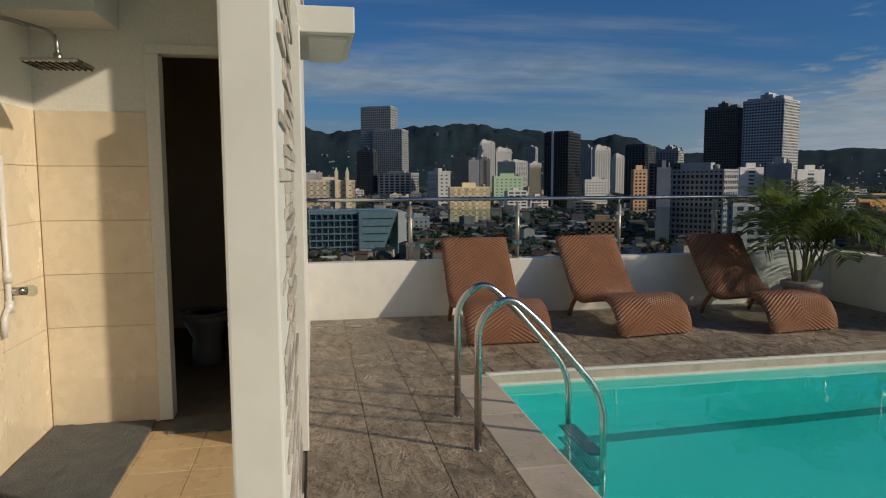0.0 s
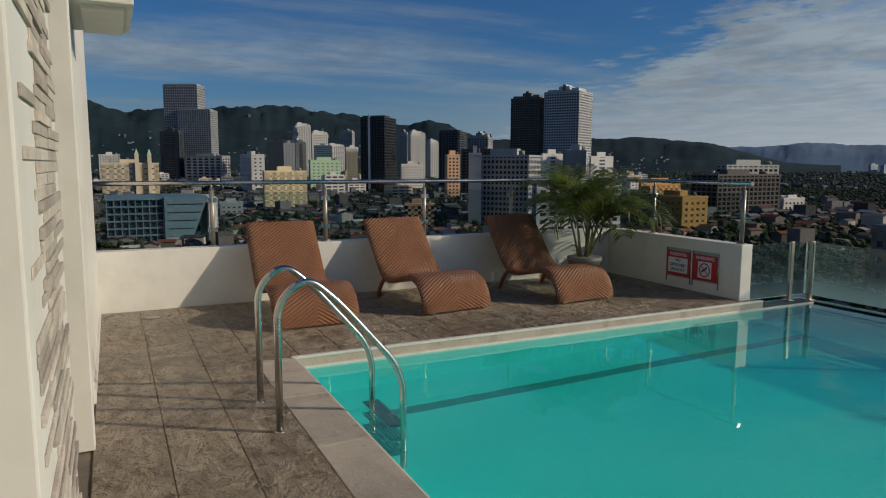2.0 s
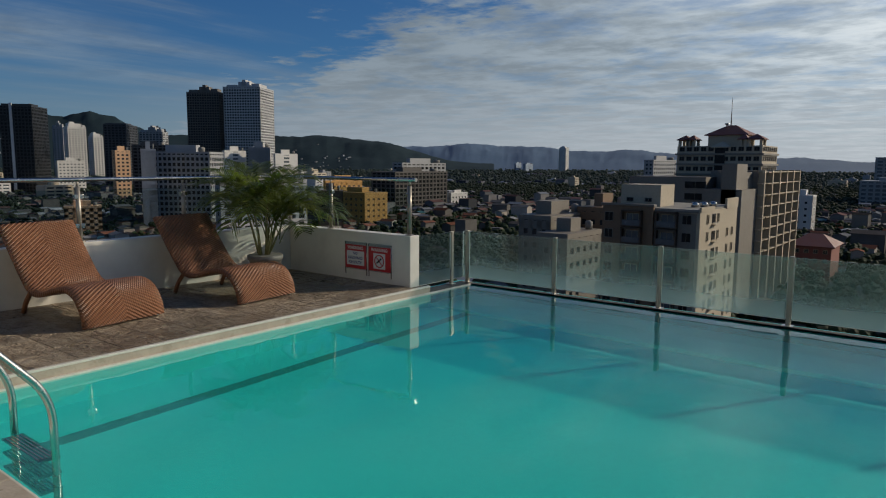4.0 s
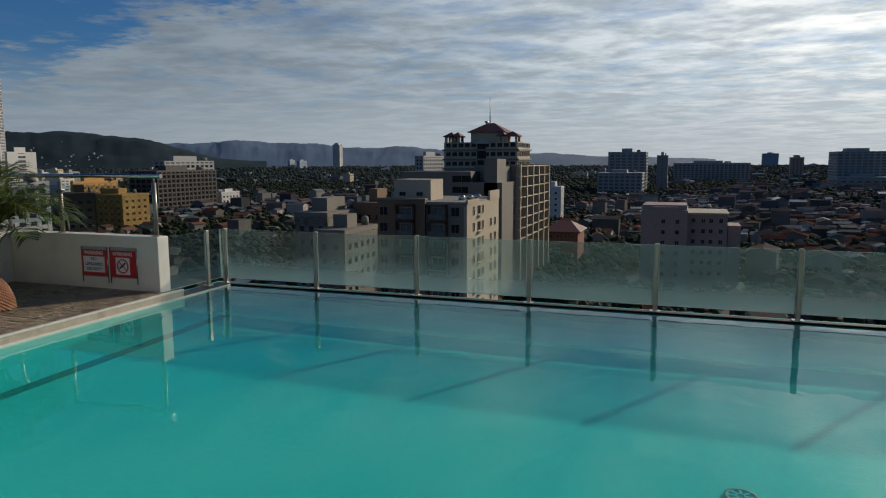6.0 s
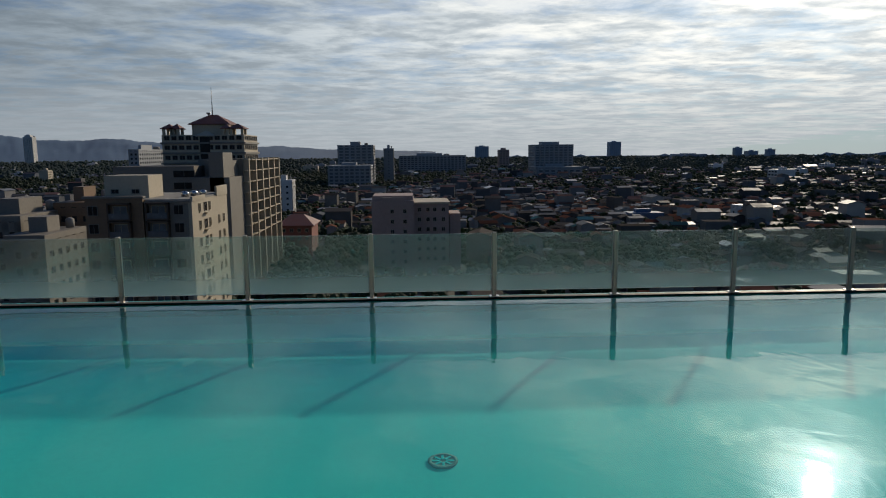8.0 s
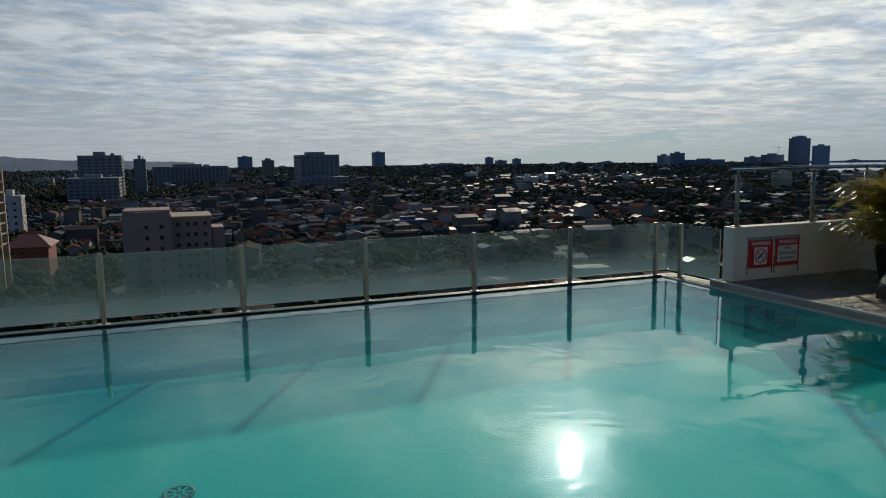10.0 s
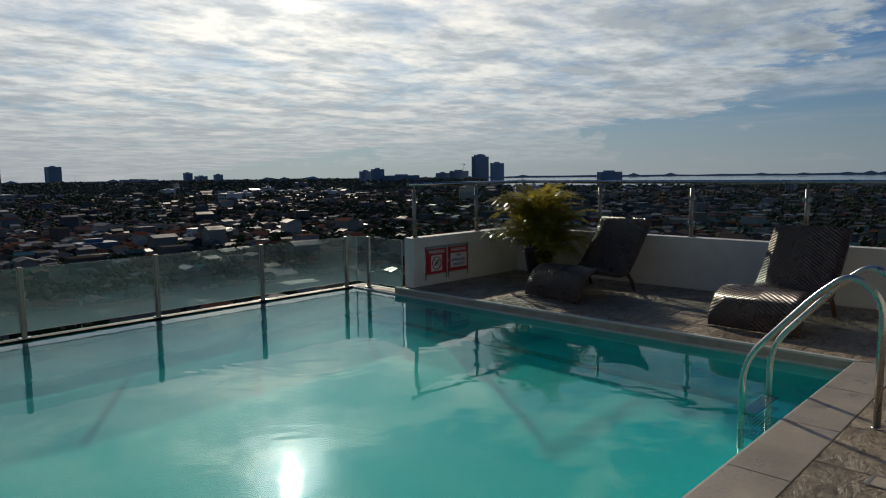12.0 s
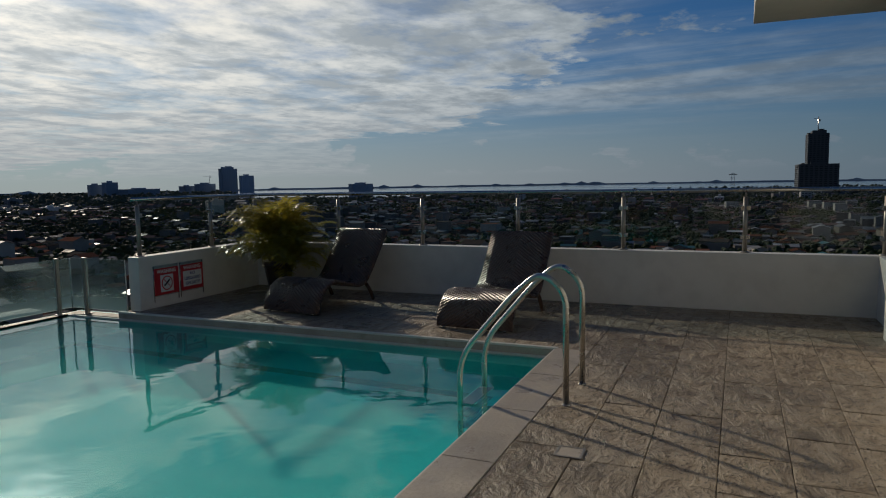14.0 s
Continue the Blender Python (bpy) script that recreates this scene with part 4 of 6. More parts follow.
def shower():
    t = thing("shower", "chrome rain shower on white plastic pipes", "shower", (0, 0, 0))
    part("arm", bar(rounded([(LEFT, 3.60, 2.20), (-1.36, 3.56, 2.17), (-1.14, 3.50, 2.10), (-1.135, 3.50, 1.99)], 0.06), 0.011, 10), M_STEEL, t, "bent chrome arm")
    head = part("head", cube(-1.255, -1.015, 3.38, 3.62, 1.955, 1.972, 0.004), M_STEEL, t, "square chrome head")
    bm = bmesh.new()
    for k in range(9):
        for j in range(9):
            tube(bm, [(-1.245 + 0.0275 * k, 3.39 + 0.0275 * j, 1.955), (-1.245 + 0.0275 * k, 3.39 + 0.0275 * j, 1.948)], 0.005, 5)
    part("nozzle", bm, M_BLACK, head)
    part("joint", bar([(-1.135, 3.50, 1.97), (-1.135, 3.50, 2.01)], 0.02, 12), M_STEEL, t)
    part("pipe", bar(rounded([(-1.495, 3.71, 1.55), (-1.495, 3.71, 0.80), (-1.495, 3.64, 0.76), (-1.495, 3.64, 0.66)], 0.04), 0.015, 10), M_PVC, t, "white plastic pipe")
    valve = part("valve", bar([(-1.49, 3.73, 0.875), (-1.42, 3.73, 0.875)], 0.022, 12), M_STEEL, t)
    part("knob", lathe(bmesh.new(), [(0.0, 0.0), (0.028, 0.0), (0.03, 0.03), (0.022, 0.045), (0.0, 0.045)], 14), M_CLEAR, valve).matrix_basis = pose(-1.42, 3.73, 0.875, 0, 90, 0)
    for z in (0.80, 0.95):
        part("coupling", bar([(-1.495, 3.71, z - 0.03), (-1.495, 3.71, z + 0.03)], 0.021, 10), M_PVC, t)


shower()


def mat_thing(name, corners, label):
    bm = bmesh.new()
    n = 14
    c = [Vector((*p, 0)) for p in corners]
    rnd = random.Random(3)
    grid = [[bm.verts.new((c[0].lerp(c[1], i / n)).lerp(c[3].lerp(c[2], i / n), j / n) + Vector((rnd.uniform(-0.004, 0.004), rnd.uniform(-0.004, 0.004), 0.012 + rnd.uniform(-0.002, 0.003)))) for i in range(n + 1)] for j in range(n + 1)]
    for j in range(n):
        for i in range(n):
            bm.faces.new((grid[j][i], grid[j][i + 1], grid[j + 1][i + 1], grid[j + 1][i]))
    ext = bmesh.ops.extrude_face_region(bm, geom=list(bm.faces))
    for v in ext["geom"]:
        if isinstance(v, bmesh.types.BMVert):
            v.co.z = 0.0005
    tagged(new(name, mesh_of(name, bm, M_MAT)), label, "mat")


mat_thing("shower_mat", [(-1.50, 3.05), (-0.92, 3.05), (-0.94, 4.19), (-1.49, 4.20)], "grey ribbed rubber mat on the shower floor")
mat_thing("door_mat", [(-0.83, 3.96), (-0.36, 3.96), (-0.36, 4.22), (-0.83, 4.22)], "dark grey mat before the toilet door")

# ---- the city ----
M_CITY = surface("city_ground", (0.06, 0.075, 0.065), (0.10, 0.105, 0.095), 0.02, 0.9, fine=0.4)
bm = bmesh.new()
rings = [[bm.verts.new((r * math.cos(a * 0.0982), r * math.sin(a * 0.0982), GROUND)) for a in range(64)] for r in (30, 200, 800, 2400, 4950)]
for a, b in zip(rings, rings[1:]):
    for k in range(64):
        bm.faces.new((a[k], a[(k + 1) % 64], b[(k + 1) % 64], b[k]))
bm.faces.new(rings[0][::-1])
solid("ground", bm, M_CITY, "dark city ground with streets and gardens")

WALL = {
    "grey": surface("grey_facade", (0.30, 0.31, 0.32), (0.38, 0.39, 0.40), 0.05, 0.6, fine=1.0),
    "midgrey": surface("mid_grey_facade", (0.20, 0.21, 0.22), (0.26, 0.27, 0.28), 0.05, 0.6, fine=1.0),
    "pale": surface("pale_grey_facade", (0.46, 0.47, 0.48), (0.54, 0.55, 0.56), 0.05, 0.6, fine=1.0),
    "white": surface("white_facade", (0.62, 0.61, 0.58), (0.72, 0.71, 0.68), 0.05, 0.6, fine=1.0),
    "cream": surface("cream_facade", (0.62, 0.53, 0.38), (0.70, 0.61, 0.45), 0.05, 0.6, fine=1.0),
    "yellow": surface("yellow_facade", (0.80, 0.66, 0.40), (0.86, 0.73, 0.47), 0.05, 0.6, fine=1.0),
    "ochre": surface("ochre_facade", (0.50, 0.25, 0.05), (0.58, 0.31, 0.07), 0.08, 0.6, fine=1.0),
    "orange": surface("orange_facade", (0.48, 0.20, 0.09), (0.54, 0.25, 0.12), 0.08, 0.6, fine=1.0),
    "mint": surface("mint_facade", (0.42, 0.60, 0.40), (0.48, 0.66, 0.45), 0.05, 0.6, fine=1.0),
    # peach wall colour that carries the warm light on the block
    "peach": surface("warm_lit_facade", (0.60, 0.36, 0.20), (0.66, 0.42, 0.25), 0.05, 0.6, fine=1.0),
    "redbrown": surface("red_brown_facade", (0.24, 0.075, 0.05), (0.30, 0.10, 0.07), 0.08, 0.65, fine=1.0),
    "pink": surface("pink_facade", (0.38, 0.27, 0.23), (0.44, 0.32, 0.28), 0.08, 0.65, fine=1.0),
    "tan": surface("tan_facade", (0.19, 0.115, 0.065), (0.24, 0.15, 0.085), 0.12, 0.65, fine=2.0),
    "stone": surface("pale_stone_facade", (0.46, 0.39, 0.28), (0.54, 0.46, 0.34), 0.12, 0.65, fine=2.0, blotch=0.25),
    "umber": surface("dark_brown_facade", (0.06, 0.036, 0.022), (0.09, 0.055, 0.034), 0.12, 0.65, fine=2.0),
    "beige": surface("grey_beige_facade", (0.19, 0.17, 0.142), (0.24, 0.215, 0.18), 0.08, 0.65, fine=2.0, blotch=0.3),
    "charcoal": surface("charcoal_facade", (0.04, 0.045, 0.055), (0.06, 0.066, 0.076), 0.05, 0.5, fine=1.0),
    "black": surface("black_facade", (0.018, 0.02, 0.024), (0.03, 0.032, 0.036), 0.05, 0.35, fine=1.0),
    "darkconc": surface("weathered_concrete", (0.08, 0.074, 0.068), (0.13, 0.12, 0.11), 0.1, 0.8, fine=1.0),
    "brownish": surface("brown_grey_facade", (0.14, 0.125, 0.11), (0.19, 0.17, 0.15), 0.05, 0.6, fine=1.0),
    "bluegrey": surface("blue_grey_panels", (0.16, 0.24, 0.29), (0.21, 0.30, 0.35), 0.05, 0.35, fine=1.0),
    "bluewall": surface("blue_sheet_wall", (0.06, 0.12, 0.22), (0.08, 0.16, 0.28), 0.05, 0.5, fine=1.0),
    # wall colours with the blue of distance haze painted in
    "haze": surface("far_haze_tinted_facade", (0.32, 0.40, 0.50), (0.37, 0.45, 0.55), 0.02, 0.8, fine=0.5),
    "haze2": surface("far_dark_haze_tinted_facade", (0.26, 0.33, 0.44), (0.30, 0.37, 0.48), 0.02, 0.8, fine=0.5),
}
PANE = {
    "dim": surface("grey_window_glass", (0.07, 0.085, 0.10), (0.12, 0.14, 0.16), 0.3, 0.2, fine=1.5),
    "dark": surface("dark_window_glass", (0.02, 0.024, 0.028), (0.045, 0.05, 0.055), 0.3, 0.18, fine=1.5, spec=0.3),
    "black": surface("black_window_glass", (0.008, 0.009, 0.011), (0.018, 0.02, 0.022), 0.3, 0.25, fine=1.5, spec=0.15),
    "brown": surface("brown_window_glass", (0.09, 0.05, 0.025), (0.13, 0.08, 0.04), 0.3, 0.3, fine=1.5),
    "bluedark": surface("blue_window_glass", (0.03, 0.06, 0.08), (0.06, 0.10, 0.13), 0.3, 0.12, fine=1.5),
    # glass paled and blued in its colour for the same haze
    "hazed": surface("far_haze_tinted_glass", (0.22, 0.28, 0.36), (0.25, 0.31, 0.40), 0.3, 0.6, fine=1.5),
}
M_ROOF = surface("flat_roof_concrete", (0.22, 0.21, 0.19), (0.32, 0.31, 0.28), 0.1, 0.8, fine=1.0, blotch=0.4)
M_REDROOF = surface("dark_red_roof_tile", (0.16, 0.045, 0.03), (0.22, 0.065, 0.045), 0.3, 0.6, fine=3.0)
footprints = []


def tower(name, label, x0, x1, y0, y1, top, storey, bay, wall, pane, frac, turn=0.0):
    """A block of storeys: a glazed core, a band for every storey, piers between the windows, a roof and its plant room."""
    footprints.append((x0 - 6, x1 + 6, y0 - 6, y1 + 6))
    cx, cy, lx, ly = (x0 + x1) / 2, (y0 + y1) / 2, x1 - x0, y1 - y0
    t = thing(name, label, name.replace("_", " "), (cx, cy, GROUND), turn)
    h = top - GROUND
    n = max(2, min(38, round(h / storey)))
    st = h / n
    e = min(0.5, lx * 0.03, ly * 0.03)
    part("core", cube(-lx / 2 + e, lx / 2 - e, -ly / 2 + e, ly / 2 - e, 0, h - 0.2), PANE[pane], t, "window glass")
    band = mesh_of("band", cube(-lx / 2, lx / 2, -ly / 2, ly / 2, 0, st * frac), WALL[wall])
    for k in range(n):
        piece("band", band, t, pose(0, 0, st * k))
    part("parapet", cube(-lx / 2 - e * 0.3, lx / 2 + e * 0.3, -ly / 2 - e * 0.3, ly / 2 + e * 0.3, h - st * 0.35, h), WALL[wall], t)
    for span, along in ((lx, True), (ly, False)):
        m = max(1, min(18, round(span / bay * 1.45)))
        w = span / m * min(0.6, frac * 0.75)
        me = mesh_of("pier", cube(-w / 2, w / 2, -e * 0.5, e * 0.75, 0, h - 0.3), WALL[wall])
        for k in range(m + 1):
            s = -span / 2 + w / 2 + (span - w) * k / m
            if along:
                piece("pier", me, t, pose(s, -ly / 2 + e * 0.5 if cy > 0 else ly / 2 - e * 0.5, 0, 0, 0, 0 if cy > 0 else 180))
            else:
                if turn:
                    piece("pier", me, t, pose(lx / 2 - e * 0.5, s, 0, 0, 0, 90))
                piece("pier", me, t, pose(-lx / 2 + e * 0.5 if cx > -30 else lx / 2 - e * 0.5, s, 0, 0, 0, -90 if cx > -30 else 90))
    rnd = random.Random(round(x0 + y0))
    a, b = rnd.uniform(0.25, 0.45), rnd.uniform(0.25, 0.5)
    ph = min(4.5, 0.06 * h + 1.5)
    if h < 90 or not turn:
        part("plant_room", cube(-lx * a * 0.6, lx * a * 0.5, -ly * b * 0.4, ly * b * 0.6, h, h + ph), WALL[wall], t)
    part("roof_tank", lathe(bmesh.new(), [(lx * 0.05, h), (lx * 0.05, h + ph * 0.6), (lx * 0.02, h + ph * 0.7)], 10, (lx * 0.33, -ly * 0.25)), M_ROOF, t)
    if h > 90 and turn:
        low = name == "office_tower"
        for q, wide, rise in ((-0.48, 0.94, 2.2),) if low else ((-0.44, 0.26, 3.5), (-0.12, 0.30, 8.0), (-0.02, 0.10, 11.0), (0.24, 0.20, 5.0)):
            part("roof_box", cube(lx * q, lx * (q + wide), -ly * 0.40, ly * rnd.uniform(0.0, 0.3), h, h + rise), WALL[wall], t)
    elif h > 90:
        part("crown", box(box(cube(-lx * 0.38, lx * 0.30, -ly * 0.30, ly * 0.38, h, h + 6), -lx * 0.30, -lx * 0.05, -ly * 0.2, ly * 0.2, h + 6, h + 9), lx * 0.32, lx * 0.46, -ly * 0.45, -ly * 0.2, h, h + 3.5), WALL[wall], t, "stepped rooftop crown")
    return t


tower("office_tower", "tall grey glass tower with a fine window grid", 124.2, 201.9, 1670.0, 1716.6, 179.1, 4, 7.5, "grey", "dim", 0.35, -27.5)
tower("office_tower", "grey glass shoulder of a tall tower", 151.0, 225.6, 1648.3, 1693.0, 123.2, 4, 7.5, "grey", "dim", 0.35, -28.4)
tower("office_block", "dark glass office block with light floor bands", 104.2, 145.7, 1593.0, 1617.9, 69.2, 5, 45.0, "charcoal", "dark", 0.3, -26.4)
tower("office_block", "long low podium with white bands", 154.3, 236.0, 1555.5, 1604.5, 19.6, 6, 21.0, "grey", "dark", 0.4, -29.0)
tower("church", "pale yellow building with two small spires", -8.5, 54.3, 900.0, 962.7, 2.7, 6, 13.5, "cream", "dim", 0.78)
tower("apartment_block", "white slab block with narrow windows", 172.5, 190.3, 946.4, 1033.3, 14.9, 5, 13.5, "white", "dim", 0.6)
tower("apartment_block", "pale yellow apartment block with balconies", 119.8, 157.2, 598.6, 606.3, -4.1, 4, 11.0, "yellow", "dim", 0.8)
tower("office_tower", "plain grey concrete office tower", 305.8, 338.9, 1298.4, 1318.2, 46.8, 4, 9.0, "grey", "dark", 0.55, -35.8)
tower("apartment_tower", "white stepped apartment tower", 421.0, 459.8, 1706.3, 1729.7, 96.9, 4, 9.0, "white", "dim", 0.55)
tower("apartment_tower", "white apartment tower with small windows", 465.1, 505.8, 1714.0, 1736.8, 79.0, 4, 9.0, "white", "dim", 0.55)
tower("office_block", "pale green office block with plain walls", 287.1, 336.4, 1072.2, 1082.8, 8.4, 5, 12.0, "mint", "dim", 0.7)
tower("apartment_tower", "slim grey tower in the distance", 787.9, 831.4, 2468.5, 2494.6, 122.2, 4, 10.5, "grey", "dim", 0.5, -40.1)
tower("apartment_tower", "white tower in the distance", 630.1, 683.0, 2128.7, 2167.6, 60.3, 4, 10.5, "white", "dim", 0.5)
tower("apartment_tower", "slim white apartment tower in sunlight", 512.6, 542.4, 1584.1, 1597.5, 42.7, 4, 9.0, "white", "dim", 0.5)
black_tower = tower("office_tower", "black glass tower with a bright edge strip", 330.5, 366.4, 903.7, 950.3, 67.2, 4, 6.0, "black", "black", 0.35, -42.6)
part("edge_strip", cube(-6.6, -3.6, -24.2, -23.0, 0, 112), WALL["white"], black_tower, "white strip up the front")
tower("apartment_tower", "white apartment tower with balconies", 554.6, 587.2, 1292.0, 1309.0, 63.3, 4, 7.5, "white", "dim", 0.5)
tower("apartment_tower", "narrow grey apartment tower in shade", 564.3, 583.5, 1368.2, 1379.7, 65.5, 4, 9.0, "grey", "dark", 0.6, -44.7)
tower("apartment_block", "white low block with small windows", 395.8, 431.5, 957.4, 963.6, 2.5, 4, 7.5, "white", "dim", 0.6)
tower("apartment_tower", "white tower in a gap", 700.5, 721.8, 1510.5, 1535.0, 55.5, 4, 9.0, "white", "dim", 0.5)
tower("office_tower", "dark glass tower with a pale side", 527.9, 562.9, 1059.2, 1104.8, 58.9, 4, 9.0, "charcoal", "black", 0.4, -48.8)
tower("apartment_tower", "grey tower under construction", 634.2, 677.0, 1169.5, 1195.1, 54.9, 4, 9.0, "grey", "dark", 0.4, -51.0)
tower("apartment_block", "apartment block with orange light in its wall colour and rounded corners", 352.3, 368.6, 713.2, 720.2, 13.4, 4, 7.5, "peach", "dark", 0.5)
tower("apartment_block", "long grey apartment block with a grid of windows", 228.1, 271.1, 400.0, 425.8, 8.1, 3.6, 4.6, "grey", "black", 0.42, -53.1)
tower("apartment_tower", "dark residential tower in shade", 608.9, 661.2, 968.3, 994.2, 111.3, 3.6, 6.0, "brownish", "black", 0.35, -54.9)
tower("apartment_tower", "tall pale grey residential tower with balconies", 647.8, 707.3, 897.9, 957.6, 117.9, 3.6, 6.0, "pale", "black", 0.45, -58.1)
tower("office_block", "white long block with ribbon windows", 436.2, 463.6, 643.0, 646.9, 14.4, 4, 45.0, "white", "dim", 0.5)
tower("office_block", "white block with a rooftop tank", 460.3, 485.0, 626.0, 629.4, 18.6, 4, 12.0, "white", "dim", 0.6)
tower("office_block", "pale block with horizontal bands", 490.5, 522.3, 626.3, 629.7, 11.8, 4, 45.0, "white", "dim", 0.5)
tower("office_block", "grey office block behind the palm", 195.3, 250.0, 292.3, 296.7, -7.5, 4, 9.0, "grey", "dark", 0.5)
tower("apartment_block", "yellow apartment block with an orange lower part", 314.8, 349.7, 349.0, 351.3, -10.3, 3.6, 7.5, "ochre", "brown", 0.6)
tower("apartment_block", "yellow and orange apartment block", 305.4, 326.2, 302.7, 331.9, -16.9, 3.6, 7.5, "ochre", "brown", 0.6)
tower("concrete_frame", "dark unfinished concrete frame building", 429.6, 501.1, 389.7, 417.5, -5.5, 3.6, 7.5, "darkconc", "black", 0.3)
tower("concrete_frame", "grey rooftop storey of an unfinished building", 455.9, 518.7, 405.3, 416.9, 2.2, 3.6, 9.0, "grey", "black", 0.4)
tower("house", "small white low block of flats", 523.3, 550.2, 402.2, 407.0, -26.2, 3.6, 7.5, "white", "dark", 0.6)
tower("residential_tower", "slim white tower in the distance", 2645.3, 2673.2, 1415.2, 1449.3, 71.6, 4, 10.5, "white", "dim", 0.7)
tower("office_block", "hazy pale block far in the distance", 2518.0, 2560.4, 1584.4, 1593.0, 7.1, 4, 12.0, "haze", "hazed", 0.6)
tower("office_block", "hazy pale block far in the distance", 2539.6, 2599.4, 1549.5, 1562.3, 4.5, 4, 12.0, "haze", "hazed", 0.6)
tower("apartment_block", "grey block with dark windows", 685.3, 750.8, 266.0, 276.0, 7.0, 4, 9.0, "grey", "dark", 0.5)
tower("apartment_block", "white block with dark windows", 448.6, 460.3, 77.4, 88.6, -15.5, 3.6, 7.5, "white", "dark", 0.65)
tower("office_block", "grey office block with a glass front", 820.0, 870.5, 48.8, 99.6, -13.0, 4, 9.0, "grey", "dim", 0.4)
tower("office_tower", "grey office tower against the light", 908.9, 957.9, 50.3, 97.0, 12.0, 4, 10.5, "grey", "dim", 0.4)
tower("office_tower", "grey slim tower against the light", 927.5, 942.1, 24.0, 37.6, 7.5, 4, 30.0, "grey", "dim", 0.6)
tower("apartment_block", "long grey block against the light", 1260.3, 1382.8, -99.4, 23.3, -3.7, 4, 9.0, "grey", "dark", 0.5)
tower("office_tower", "tower in the distance with haze blue in its colour", 3308.6, 3370.1, -370.4, -308.5, 28.7, 4, 15.0, "haze", "hazed", 0.6)
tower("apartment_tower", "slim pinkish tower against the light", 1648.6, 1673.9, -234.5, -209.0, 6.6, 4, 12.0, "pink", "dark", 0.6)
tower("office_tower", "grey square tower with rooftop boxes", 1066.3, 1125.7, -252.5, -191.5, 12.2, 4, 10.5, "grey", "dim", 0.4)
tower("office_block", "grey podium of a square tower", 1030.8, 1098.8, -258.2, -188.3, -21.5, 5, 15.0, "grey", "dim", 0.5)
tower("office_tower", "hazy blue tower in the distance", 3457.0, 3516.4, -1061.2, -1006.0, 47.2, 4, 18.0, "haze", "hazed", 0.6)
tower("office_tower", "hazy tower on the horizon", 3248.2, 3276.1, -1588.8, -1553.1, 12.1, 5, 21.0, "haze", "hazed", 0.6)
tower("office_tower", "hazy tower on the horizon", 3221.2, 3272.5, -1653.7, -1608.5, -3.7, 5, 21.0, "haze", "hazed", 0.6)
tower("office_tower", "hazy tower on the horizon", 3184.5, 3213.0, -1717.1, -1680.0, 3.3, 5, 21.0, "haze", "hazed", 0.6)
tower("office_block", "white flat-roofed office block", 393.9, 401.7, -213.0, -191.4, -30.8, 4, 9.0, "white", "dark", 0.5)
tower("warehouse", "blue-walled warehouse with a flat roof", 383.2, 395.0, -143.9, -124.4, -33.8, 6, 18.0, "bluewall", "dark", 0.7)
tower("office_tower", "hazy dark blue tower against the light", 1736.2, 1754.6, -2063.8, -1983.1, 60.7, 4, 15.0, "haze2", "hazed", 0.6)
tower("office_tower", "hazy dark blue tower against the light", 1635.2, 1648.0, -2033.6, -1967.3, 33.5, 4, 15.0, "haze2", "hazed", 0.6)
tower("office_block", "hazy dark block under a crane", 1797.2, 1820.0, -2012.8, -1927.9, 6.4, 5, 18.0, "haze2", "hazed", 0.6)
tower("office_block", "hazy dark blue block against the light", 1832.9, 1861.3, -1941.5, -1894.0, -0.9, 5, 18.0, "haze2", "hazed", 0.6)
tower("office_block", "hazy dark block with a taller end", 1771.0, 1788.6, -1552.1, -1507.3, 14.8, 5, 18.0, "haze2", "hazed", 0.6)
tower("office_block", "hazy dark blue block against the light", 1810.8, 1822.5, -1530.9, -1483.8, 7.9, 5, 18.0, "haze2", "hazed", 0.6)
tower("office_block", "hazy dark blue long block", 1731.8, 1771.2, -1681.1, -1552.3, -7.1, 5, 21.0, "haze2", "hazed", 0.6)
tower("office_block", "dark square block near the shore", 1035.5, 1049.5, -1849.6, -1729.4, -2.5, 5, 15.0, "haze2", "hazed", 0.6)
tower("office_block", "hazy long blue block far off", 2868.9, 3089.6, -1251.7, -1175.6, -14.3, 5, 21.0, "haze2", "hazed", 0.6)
tower("office_tower", "dark tower under construction against the sky", -152.0, -117.0, -1533.6, -1471.4, 78.7, 4, 10.5, "charcoal", "dark", 0.5)
tower("office_block", "dark lower storeys of a tower under construction", -166.0, -100.0, -1533.5, -1434.7, 21.0, 4, 12.0, "charcoal", "dark", 0.5)

tower("office_block", "dark blue glass block beneath a crane", 305.7, 344.2, 1464.7, 1494.7, 49.9, 4, 6, "charcoal", "bluedark", 0.35, -12.4)
tower("office_tower", "grey slab tower with a dark side", 281.3, 300.9, 1216.0, 1240.0, 38.7, 4, 9, "pale", "dim", 0.7, -13.3)
tower("office_tower", "dark banded tower beside a grey slab", 303.9, 322.6, 1220.8, 1244.8, 41.0, 4, 20, "midgrey", "black", 0.45, -14.3)
tower("office_block", "teal glass block behind pale towers", 393.2, 430.9, 1422.0, 1447.0, 41.7, 4, 5, "bluegrey", "bluedark", 0.3, -16.0)
tower("apartment_tower", "cream slab tower with narrow windows", 357.0, 376.6, 1090.5, 1112.5, 23.1, 4, 6, "cream", "dim", 0.6, -18.4)
tower("apartment_block", "white block of flats far off", -17.8, 20.6, 1500.0, 1522.0, 19.7, 4, 7, "white", "dim", 0.55, -0.1)
tower("apartment_block", "small white block of flats", 19.5, 39.8, 1399.7, 1419.7, 3.7, 4, 7, "white", "dim", 0.55, -1.2)
